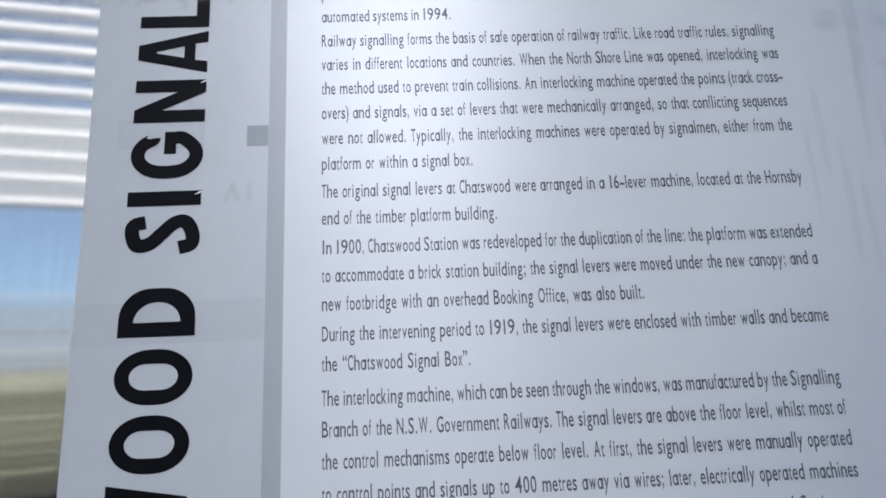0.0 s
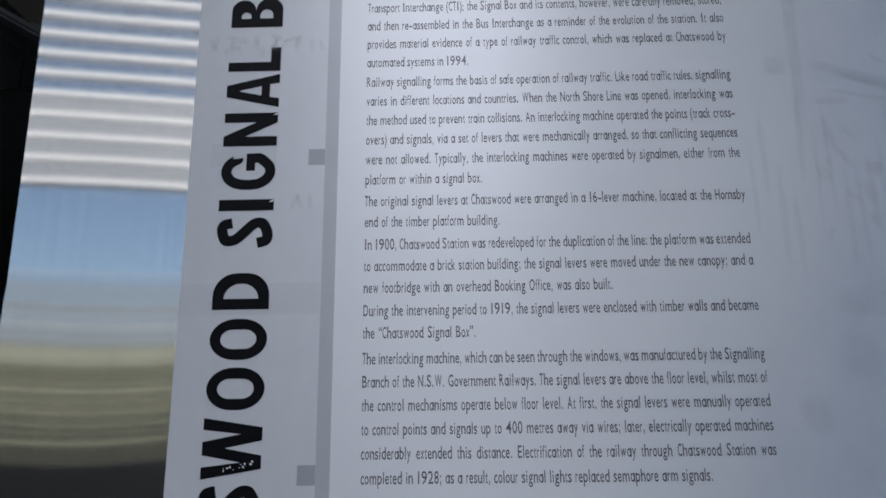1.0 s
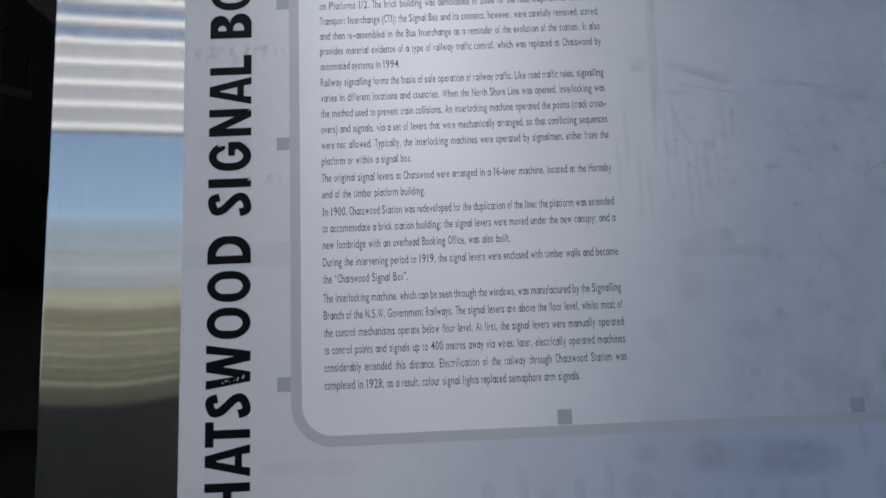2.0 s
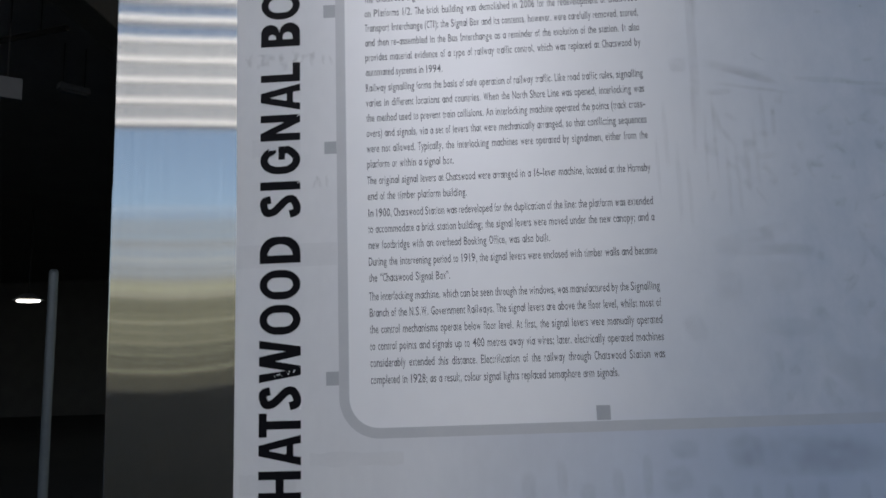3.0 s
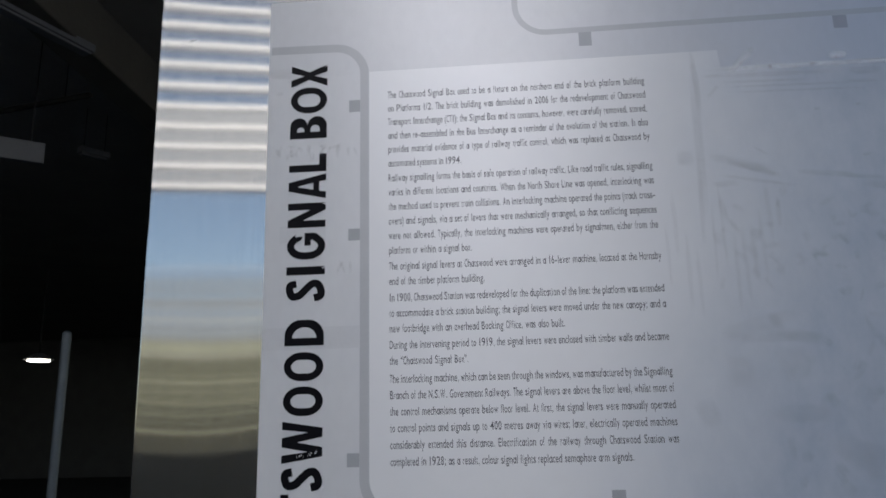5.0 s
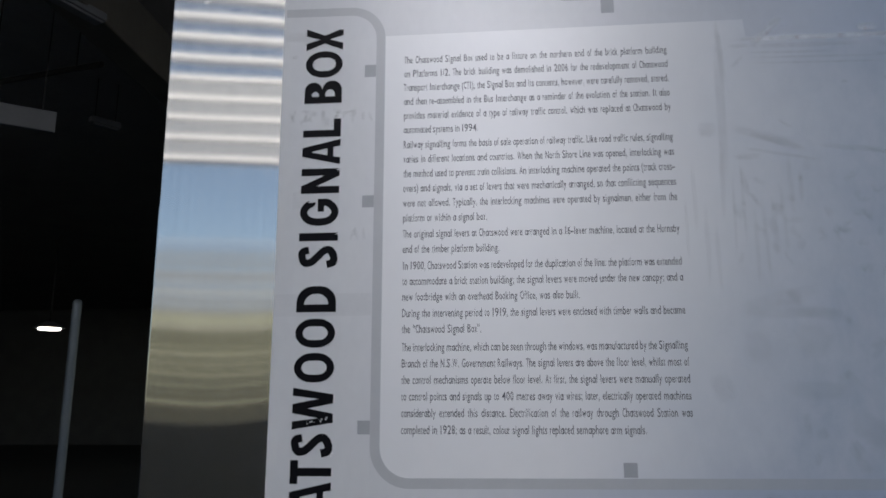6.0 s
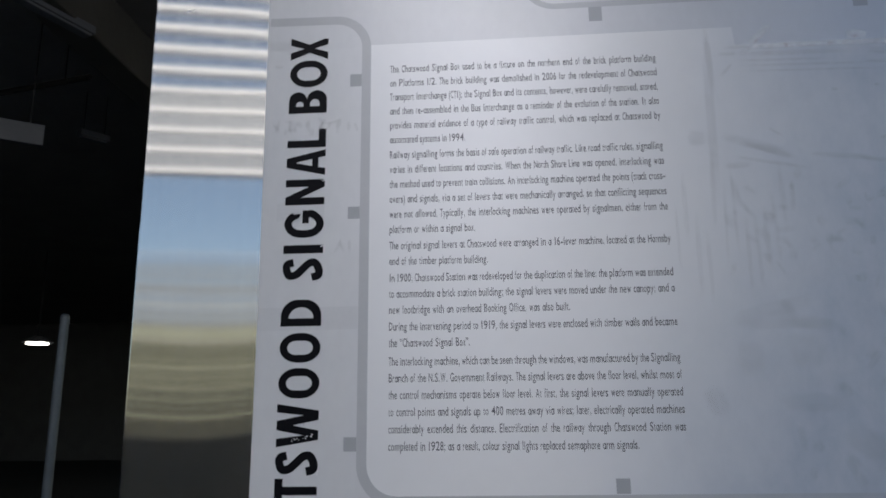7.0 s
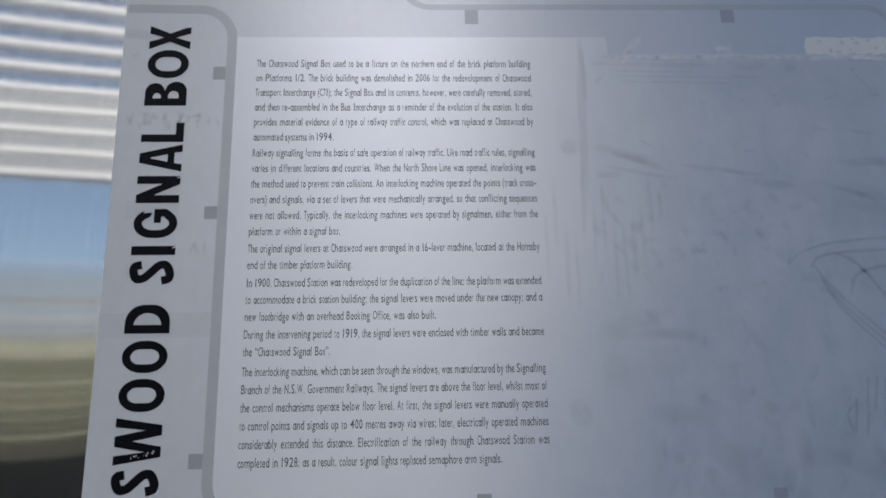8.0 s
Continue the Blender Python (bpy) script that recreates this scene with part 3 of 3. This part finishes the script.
for i in range(16):
    smudge(flecks.uniform(-0.125, -0.035), flecks.gauss(0.133, 0.004), flecks.uniform(0.006, 0.014), flecks.uniform(0.004, 0.007), flecks.choice((0, 90, 70, -60)), SMUDGE_GREY, 0.0016 + 0.00002 * i)
# tape marks and scuffs around the edges of the sheet
for x, z, w, h, m in ((-0.128, -0.300, 0.055, 0.018, 1), (-0.06, -0.275, 0.09, 0.012, 1), (-0.118, 0.030, 0.05, 0.02, 1)):
    n = 9
    ragged = [(x + w * i / n, z + flecks.uniform(-0.0015, 0.0015)) for i in range(n + 1)] + [(x + w - w * i / n, z + h + flecks.uniform(-0.0015, 0.0015)) for i in range(n + 1)]
    flat("scuff", [ragged], (GHOST_SCUFF, GHOST_TITLE)[m], 0.00014, "worn tape mark")
# a second, slightly paler sheet pasted under the title
layer("pasted_sheet", -0.1335, -0.0312, -0.330, 0.2225, PASTED, 0.0001, "slightly paler sheet pasted behind the title")
# a band of old tape across the title
layer("faded_strip", -0.1335, -0.0315, -0.083, -0.060, GHOST_TITLE, 0.00018)

# the title, letter by letter, reading upwards
S = 0.0079           # stroke
H = 0.0412           # letter height


def stadium(w, h, inset=0.0):
    r = w / 2 - inset
    ry = min(h / 2 - inset, r * 1.25)
    return (arc(w / 2, h - inset - ry, r, 0, 180, 16, ry) + arc(w / 2, inset + ry, r, 180, 360, 16, ry))


def bowl(w, y0, y1, s, inset=0.0):
    """A D-shaped outline: straight at the stem and round on the far side."""
    r = min((y1 - y0) / 2 - inset, (w - inset) * 0.62)
    x = w - inset - r
    return [(inset, y0 + inset)] + arc(x, y0 + inset + r, r, -90, 0, 8) + arc(x, y1 - inset - r, r, 0, 90, 8) + [(inset, y1 - inset)]


def glyph(c, w):
    h, s = H, S
    if c == "I":
        return [[(0, 0), (w, 0), (w, h), (0, h)]]
    if c == "H":
        return [[(0, 0), (s, 0), (s, h / 2 - s / 2), (w - s, h / 2 - s / 2), (w - s, 0), (w, 0), (w, h), (w - s, h), (w - s, h / 2 + s / 2), (s, h / 2 + s / 2), (s, h), (0, h)]]
    if c == "L":
        return [[(0, 0), (w, 0), (w, s), (s, s), (s, h), (0, h)]]
    if c == "T":
        return [[(w / 2 - s / 2, 0), (w / 2 + s / 2, 0), (w / 2 + s / 2, h - s), (w, h - s), (w, h), (0, h), (0, h - s), (w / 2 - s / 2, h - s)]]
    if c == "N":
        return [[(0, 0), (s, 0), (s, h * 0.60), (w - s * 1.05, 0), (w, 0), (w, h), (w - s, h), (w - s, h * 0.40), (s * 1.05, h), (0, h)]]
    if c == "A":
        m, e = w / 2, s * 0.62
        bar0, bar1 = h * 0.18, h * 0.34
        k = lambda y: (m - s * 0.98) * y / h
        return [[(0, 0), (s * 0.98, 0), (s * 0.98 + k(bar0) * 0.86, bar0), (w - s * 0.98 - k(bar0) * 0.86, bar0), (w - s * 0.98, 0), (w, 0), (m + e, h), (m - e, h)],
                [(s * 1.02 + k(bar1), bar1), (w - s * 1.02 - k(bar1), bar1), (m + 0.0004, h * 0.74), (m - 0.0004, h * 0.74)]]
    if c == "W":
        a, b, e = w * 0.27, w * 0.73, s * 0.56
        return [[(a - e, 0), (a + e, 0), (w / 2, h * 0.62), (b - e, 0), (b + e, 0), (w, h), (w - s, h), (b, h * 0.36), (w / 2 + e, h), (w / 2 - e, h), (a, h * 0.36), (s, h), (0, h)]]
    if c == "X":
        m, k = w / 2, s * 1.08
        return [[(0, 0), (k, 0), (m, h * 0.36), (w - k, 0), (w, 0), (m + k * 0.56, h / 2), (w, h), (w - k, h), (m, h * 0.64), (k, h), (0, h), (m - k * 0.56, h / 2)]]
    if c == "O":
        return [stadium(w, h), stadium(w, h, s * 0.98)]
    if c == "D":
        return [bowl(w, 0, h, s), bowl(w, 0, h, s, s)]
    if c == "B":
        up = h * 0.53
        outer = bowl(w, 0, up, s)[:-1] + bowl(w * 0.94, up, h, s)[1:]
        lo = [(s, s)] + arc(w - s * 1.95, s + (up - 1.45 * s) / 2, (up - 1.45 * s) / 2, -90, 90, 8) + [(s, up - 0.45 * s)]
        hi = [(s, up + 0.45 * s)] + arc(w - s * 2.1, up + 0.45 * s + (h - up - 1.45 * s) / 2, (h - up - 1.45 * s) / 2, -90, 90, 8) + [(s, h - s)]
        return [outer, lo, hi]
    q = s / 2
    if c == "S":
        return [stroke([(w - q * 0.9, h * 0.73), (w - q * 1.3, h * 0.88), (w * 0.52, h - q), (q * 1.1, h * 0.83), (q * 1.3, h * 0.66), (w / 2, h * 0.51), (w - q * 1.1, h * 0.34), (w - q, h * 0.19), (w * 0.5, q), (q * 1.1, h * 0.11), (q * 0.6, h * 0.27)], s)]
    curve = [(w - q, h * 0.70)] + arc(w / 2, h - w * 0.62, w / 2 - q, 25, 180, 7, w * 0.62 - q) + arc(w / 2, w * 0.62, w / 2 - q, 180, 335, 7, w * 0.62 - q)
    if c == "C":
        return [stroke(curve + [(w - q, h * 0.30)], s)]
    return [stroke(curve[:-1] + [(w - q, h * 0.30), (w - q, h * 0.40), (w - q, h * 0.455)], s), [(w * 0.52, h * 0.38), (w, h * 0.38), (w, h * 0.545), (w * 0.52, h * 0.545)]]


TITLE = (("C", -0.3385, 0.0280), ("H", -0.3060, 0.0275), ("A", -0.2735, 0.0283), ("T", -0.2470, 0.0225), ("S", -0.2205, 0.0205), ("W", -0.1955, 0.0408),
         ("O", -0.1496, 0.0293), ("O", -0.1150, 0.0293), ("D", -0.0790, 0.0268), ("S", -0.0318, 0.0212), ("I", -0.0046, 0.0088), ("G", 0.0120, 0.0290),
         ("N", 0.0470, 0.0275), ("A", 0.0790, 0.0283), ("L", 0.1100, 0.0205), ("B", 0.1487, 0.0262), ("O", 0.1788, 0.0312), ("X", 0.2110, 0.0262))
chips = random.Random(5)
for c, z, w in TITLE:
    outer = glyph(c, w)
    pieces = [outer[:1], outer[1:]] if c == "G" else [outer]
    letter = None
    for i, contours in enumerate(pieces):
        turned = [[(-0.0682 - y, z + x) for x, y in pts] for pts in contours]
        if letter is None:
            letter = flat("letter", turned, BLACK, 0.0007)
        else:
            extra = outline_mesh("letter", turned, BLACK, 0.00003)
            extra.transform(Matrix.Translation((0, 0, 0.00006)))
            bm = bmesh.new()
            bm.from_mesh(letter.data)
            bm.from_mesh(extra)
            bm.to_mesh(letter.data)
            bm.free()
    # corner glints, painted as small pale discs
    if c in "XNI":
        bm = bmesh.new()
        for k in range(3):
            bmesh.ops.create_circle(bm, cap_ends=True, segments=6, radius=0.0009 - 0.00018 * k, matrix=Matrix.Translation((-0.0689 - 0.0011 * k, -0.00062, Z0 + z + w - 0.0012 - 0.0005 * k)) @ pose(0, 0, 0, 90, 30 * k, 0) @ Matrix.Diagonal((1, 0.7, 1, 1)))
        pale_mark = part("chip_glint", bm, CHIP_GLINT, letter, "glint painted on the letter corner")
        pale_mark.matrix_parent_inverse = letter.matrix_basis.inverted()
    if c in "W" or (c == "S" and z < -0.1):
        bm = bmesh.new()
        for _ in range(13 if c == "W" else 4):
            t = chips.random()
            x, zz = (-0.0935 + 0.020 * t, z + 0.006 + 0.0045 * t) if c == "W" else (-0.0700 + 0.003 * t, z + 0.0022 * t)
            r = chips.uniform(0.0003, 0.0009)
            bmesh.ops.create_circle(bm, cap_ends=True, segments=6, radius=r, matrix=Matrix.Translation((x + chips.uniform(-.0008, .0008), -0.00062, Z0 + zz + chips.uniform(-.0012, .0012))) @ pose(0, 0, 0, 90, chips.uniform(0, 90), 0) @ Matrix.Diagonal((1, chips.uniform(0.4, 1), 1, 1)))
        pale_mark = part("chip_glint", bm, CHIP_GLINT, letter, "chipped pale spots")
        pale_mark.matrix_parent_inverse = letter.matrix_basis.inverted()

# the text, line by line: (share of the column's width, words)
COLUMN, PITCH = 0.28, 0.01605
TEXT = (
    ((1, "The Chatswood Signal Box used to be a fixture on the northern end of the brick platform building"),
     (1, "on Platforms 1/2. The brick building was demolished in 2006 for the redevelopment of Chatswood"),
     (1, "Transport Interchange (CTI); the Signal Box and its contents, however, were carefully removed, stored,"),
     (1, "and then re-assembled in the Bus Interchange as a reminder of the evolution of the station. It also"),
     (1, "provides material evidence of a type of railway traffic control, which was replaced at Chatswood by"),
     (0.285, "automated systems in 1994.")),
    ((1, "Railway signalling forms the basis of safe operation of railway traffic. Like road traffic rules, signalling"),
     (1, "varies in different locations and countries. When the North Shore Line was opened, interlocking was"),
     (1, "the method used to prevent train collisions. An interlocking machine operated the points (track cross-"),
     (1, "overs) and signals, via a set of levers that were mechanically arranged, so that conflicting sequences"),
     (1, "were not allowed. Typically, the interlocking machines were operated by signalmen, either from the"),
     (0.314, "platform or within a signal box.")),
    ((1, "The original signal levers at Chatswood were arranged in a 16-lever machine, located at the Hornsby"),
     (0.357, "end of the timber platform building.")),
    ((1, "In 1900, Chatswood Station was redeveloped for the duplication of the line: the platform was extended"),
     (1, "to accommodate a brick station building; the signal levers were moved under the new canopy; and a"),
     (0.639, "new footbridge with an overhead Booking Office, was also built.")),
    ((1, "During the intervening period to 1919, the signal levers were enclosed with timber walls and became"),
     (0.287, "the \u201cChatswood Signal Box\u201d.")),
    ((1, "The interlocking machine, which can be seen through the windows, was manufactured by the Signalling"),
     (1, "Branch of the N.S.W. Government Railways. The signal levers are above the floor level, whilst most of"),
     (1, "the control mechanisms operate below floor level. At first, the signal levers were manually operated"),
     (1, "to control points and signals up to 400 metres away via wires; later, electrically operated machines"),
     (1, "considerably extended this distance. Electrification of the railway through Chatswood Station was"),
     (0.844, "completed in 1928; as a result, colour signal lights replaced semaphore arm signals.")),
)
TYPE = 0.0118
TOPS = (0.1944, 0.0973, 0.0000, -0.0334, -0.0822, -0.1164)   # middle of each paragraph's first line
ADVANCE = {}
for width, letters in ((1.55, "j"), (1.65, "l"), (1.70, ",:"), (1.75, "fi"), (1.85, "."), (1.90, "();"), (2.00, "t"), (2.10, "r"), (2.20, "/"), (2.40, "I"), (2.70, "csxz\u201c\u201d"), (2.85, "L"), (2.95, "T"), (3.00, "1Fv"), (3.05, "-y"), (3.15, "e"), (3.20, "k"), (3.30, "o"), (3.35, "CEu"), (3.40, "gq"), (3.45, "ab"), (3.50, "6hp"), (3.55, "3578RSdn"), (3.70, "0"), (3.90, "B"), (3.95, "A"), (4.00, "H"), (4.10, "D"), (4.30, "2GN"), (4.40, "49"), (4.45, "Ow"), (4.60, "P"), (4.95, "M"), (5.40, "m"), (5.60, "W")):
    for c in letters:
        ADVANCE[c] = width / 1000


def letter_shape(c):
    """One letter of the narrow text face, flat, from its left edge: points and faces. The round a is a bowl with a stem."""
    cu = bpy.data.curves.new("letter_shape", "FONT")
    cu.body, cu.size, cu.offset, cu.resolution_u = "o" if c == "a" else c, TYPE, TYPE * 0.009, 3
    me = curve_mesh(cu, INK)
    left, right = min(v.co.x for v in me.vertices), max(v.co.x for v in me.vertices)
    wide = ADVANCE[c] * (0.42 if c in "il.,;:'I1" else 0.70 if c in "tfrj" else 0.84)
    if c in "I1":
        wide = 0.0009
    k = wide / (right - left)
    points = [((v.co.x - left) * k, v.co.y, 0.0) for v in me.vertices]
    faces = [tuple(p.vertices) for p in me.polygons]
    if c == "a":
        top, n = max(p[1] for p in points), len(points)
        points += [(wide - 0.0009, 0, 6e-6), (wide + 0.0001, 0, 6e-6), (wide + 0.0001, top, 6e-6), (wide - 0.0009, top, 6e-6)]
        faces.append((n, n + 1, n + 2, n + 3))
    bpy.data.meshes.remove(me)
    return points, faces, (ADVANCE[c] - wide) / 2


SHAPES = {}
for top, paragraph in zip(TOPS, TEXT):
    z = top - 0.0030
    for share, words in paragraph:
        set_width = sum(ADVANCE[c] for c in words if c != " ")
        space = (COLUMN * share - set_width) / words.count(" ")
        x, points, faces = 0.0, [], []
        for c in words:
            if c == " ":
                x += space
                continue
            if c not in SHAPES:
                SHAPES[c] = letter_shape(c)
            pts, fcs, side = SHAPES[c]
            n = len(points)
            points += [(x + side + px, py, pz) for px, py, pz in pts]
            faces += [tuple(n + i for i in f) for f in fcs]
            x += ADVANCE[c]
        me = bpy.data.meshes.new("text_line")
        me.from_pydata(points, [], faces)
        me.materials.append(INK)
        line = part("text_line", me, INK, sign)
        line.matrix_local = Matrix.Translation((-0.0003, FACE - 0.00024, Z0 + z)) @ UPRIGHT
        z -= PITCH

# ---- the hall behind the sign ----
# bus: side towards the sign, seen past the sign's edge
bus = thing("bus", "pale blue-white city bus with teal stripes and dark tinted windows", "bus", (-6.32, 7.80, -0.3), 41.5)
# local x runs along the bus towards its rear, y away from the sign
part("body", box((-11.5, 0, 0.32), (0, 2.5, 2.9), 0.10), BUSWHITE, bus, "white painted body")
part("roof_rail", box((-11.3, -0.012, 2.80), (-0.16, 0.05, 2.815), 0.01), BUSWHITE, bus)
part("stripe", box((-11.4, -0.006, 2.572), (-0.25, 0.02, 2.66)), TEAL, bus, "teal stripe above the windows")
part("window_band", box((-11.2, -0.004, 0.86), (-0.28, 0.02, 2.515)), RUBBER, bus, "black band between the windows")
for i in range(6):
    x1 = -0.28 - i * 1.8
    part("window", box((x1 - 1.795, -0.008, 0.86), (x1, 0.03, 2.515), 0.006), TINT, bus, "dark tinted window")
for z0 in (0.46, 0.59, 0.72):
    part("stripe", box((-11.4, -0.006, z0), (-0.2, 0.02, z0 + 0.09)), TEAL, bus, "teal stripe below the windows")
for x in (-7.2, -10.2):
    tyre = part("tyre", rod((x, -0.02, 0.48), (x, 0.26, 0.48), 0.48, seg=28), RUBBER, bus)
    part("rim", rod((x, -0.03, 0.48), (x, -0.021, 0.48), 0.27, seg=24), GALV, tyre)

px, py = -math.sin(radians(31.45)) * 7.0 + 0.1, math.cos(radians(31.45)) * 7.0 - 0.73
pole = thing("bus_stop_pole", "slim galvanised steel pole beside the roadway", "pole", (px, py, 0.0))
part("shaft", rod((0, 0, 0), (0, 0, 2.36), 0.038), GALV, pole)
part("cap", rod((0, 0, 2.36), (0, 0, 2.38), 0.038, r2=0.022), GALV, pole)
part("base_plate", box((-0.09, -0.09, 0), (0.09, 0.09, 0.012), 0.003), GALV, pole)


def spot(az, el, z):
    """The place at height z in that direction from the sign's front."""
    d = (z - 1.48) / math.tan(radians(el))
    return Vector((0.11 - d * math.sin(radians(az)), -0.73 + d * math.cos(radians(az)), z))


def batten(a, b, width, label):
    a, b = Vector(a), Vector(b)
    d = b - a
    ob = thing("batten_light", label, "ceiling light", a, math.degrees(math.atan2(d.y, d.x)))
    n = d.length
    part("housing", box((0, -width / 2, 0), (n, width / 2, 0.09), 0.01), LAMPBODY, ob)
    part("diffuser", box((0.03, -width / 2 + 0.02, -0.03), (n - 0.03, width / 2 - 0.02, -0.001), 0.01), LAMPBODY, ob)
    for x in (n * 0.15, n * 0.85):
        part("hanger", rod((x, 0, 0.09), (x, 0, 6.2 - a.z), 0.008, seg=8), RUBBER, ob)
    return ob


end = spot(31.8, 26.5, 5.5)
start = spot(36.9, 27.95, 5.5)
batten(end + (start - end) * 1.9, end, 0.16, "unlit grey fluorescent batten hung from the soffit")
batten(spot(31.9, 19.75, 5.5), spot(29.9, 19.5, 5.5), 0.14, "unlit grey fluorescent batten far back in the hall")

a, b = spot(39.2, 18.6, 4.6), spot(34.1, 18.6, 4.6)
hanging = thing("hanging_sign", "pale grey box sign hung from the soffit", "sign", a, math.degrees(math.atan2(b.y - a.y, b.x - a.x)))
part("case", box((0, -0.04, 0), ((b - a).length, 0.04, 0.25), 0.01), LAMPBODY, hanging)
for x in (0.15, (b - a).length - 0.15):
    part("rod", rod((x, 0, 0.25), (x, 0, 1.6), 0.008, seg=8), RUBBER, hanging)

tagged(part("ceiling_beam", box((-4.55, 3.0, 5.55), (-4.15, 30, 6.196), 0.02), BEAM), "pale concrete downstand beam under the soffit", "beam", kind="structure")
pipe = thing("conduit", "dark conduit run below the soffit", "pipe")
part("tube", rod(spot(41, 20.0, 5.5), spot(31.5, 23.8, 5.5), 0.035, seg=10), RUBBER, pipe)
for f in (0.3, 0.85):
    q = spot(41, 20.0, 5.5).lerp(spot(31.5, 23.8, 5.5), f)
    part("clip", rod(q, (q.x, q.y, 6.2), 0.008, seg=8), RUBBER, pipe)

q = spot(33.05, 5.25, 3.6)
lamp = thing("ceiling_lamp", "small lit round lamp far back in the hall", "lamp", q)
part("shade", rod((0, 0, 0.02), (0, 0, 0.2), 0.4, r2=0.1), LAMPBODY, lamp)
part("bulb", rod((0, 0, -0.03), (0, 0, 0.015), 0.29), GLOW, lamp, "lit lamp glass")
part("stem", rod((0, 0, 0.2), (0, 0, 6.2 - q.z), 0.02, seg=8), RUBBER, lamp)

fitting = thing("soffit_fitting", "lit rectangular light fitting on the soffit edge", "ceiling light", tuple(LAMP))
part("tray", box((-0.83, -0.28, 0.0), (0.83, 0.28, 0.12), 0.01), LAMPBODY, fitting)
for x in (-0.55, 0.55):
    part("bracket", rod((x, 0, 0.12), (x, 0, 6.2 - LAMP.z), 0.015, seg=8), GALV, fitting)

# ---- outside, across from the sign: white louvres, a low building, hazed far blocks, an added dark wall ----
screen_dir = Vector((-math.sin(radians(14)), -math.cos(radians(14)), 0))
mid = screen_dir * 12.0 + Vector((0.1, 0.73, 0))
louvres = thing("louvre_screen", "white painted louvre screen over the open side", "louvre", (mid.x, mid.y, 0), -14)
for i in range(13):
    zb = 1.48 + 12 * (0.3295 + 0.0307 * i)
    part("blade", box((-14, -0.10, zb - 0.055), (14, 0.10, zb + 0.055), 0.02), WHITE, louvres)
part("backing_panel", box((-14, 0.03, 1.48 + 12 * 0.331), (14, 0.07, 1.48 + 12 * (0.3295 + 0.0307 * 4)), 0.01), PANEL, louvres, "grey panel between the lowest blades")
for x in (-14.1, 14.1):
    part("post", box((x - 0.1, -0.12, -0.3), (x + 0.1, 0.12, 10.1), 0.01), WHITE, louvres)

building = thing("low_building", "low olive-beige rendered building with pale ledges", "building", (screen_dir.x * 42, screen_dir.y * 42, -0.3), -14)
part("wall", box((-60, -12, 0), (60, 0, 3.3)), BEIGE, building)
part("upper_wall", box((-60, -12, 3.302), (60, 0.02, 5.4)), SAND, building)
for z0, z1, mat in ((5.402, 5.9, SAND), (5.902, 6.35, CREAM), (6.352, 6.6, LEDGE), (6.602, 6.95, CREAM), (6.952, 7.25, DULL)):
    part("parapet", box((-60, -12, z0), (60, 0.05, z1)), mat, building, "pale yellowish parapet")
for z0, thick in ((4.95, 0.06), (4.52, 0.17), (4.27, 0.05), (4.00, 0.10), (3.72, 0.05), (3.42, 0.13), (3.1, 0.05), (2.82, 0.10), (2.45, 0.05), (1.92, 0.12)):
    part("ledge", box((-60, 0.021, z0), (60, 0.14, z0 + thick), 0.01), LEDGE, building)
part("plinth", box((-60, 0.002, 0), (60, 0.12, 1.9), 0.03), OLIVE, building, "dark olive plinth")

block = thing("far_building", "tall pale grey building with distance haze in its colours", "building", (screen_dir.x * 90, screen_dir.y * 90, -0.3), -14)
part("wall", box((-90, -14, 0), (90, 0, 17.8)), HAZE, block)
for z0, thick, mat in ((16.9, 0.5, DULL), (15.75, 0.3, HAZE_GREYBLUE), (15.1, 0.28, PALELEDGE), (13.9, 0.4, DULL), (12.3, 0.9, DULL)):
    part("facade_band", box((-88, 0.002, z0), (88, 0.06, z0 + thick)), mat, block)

# block added to paint the haze between sky and far building
tower = thing("sky_haze_block", "added far block whose bands paint haze from sky blue to grey", "building", (screen_dir.x * 200, screen_dir.y * 200, -0.3), -14)
part("wall", box((-200, -20, 0), (200, 0, 42.4)), HAZE_GREYBLUE, tower)
part("upper_wall", box((-200, -20, 42.402), (200, -0.01, 44.6)), HAZE_BLUE, tower)
part("parapet", box((-200, -20, 44.602), (200, -0.01, 45.8)), HAZE_PALE, tower)
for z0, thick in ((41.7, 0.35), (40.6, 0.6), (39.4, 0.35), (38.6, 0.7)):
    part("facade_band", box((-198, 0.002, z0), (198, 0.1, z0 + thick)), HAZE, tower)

# wall added out of view to darken the foot of the reflection
barrier = thing("dark_fill_wall", "low wall added as the dark foot of the steel's reflection", "wall", (0, -8.2, -0.3), 0)
part("wall_body", box((-30, -0.12, 0), (30, 0.12, 1.50), 0.01), BROWN, barrier)
part("coping", box((-30, -0.16, 1.502), (30, 0.16, 1.57), 0.01), OLIVE, barrier)
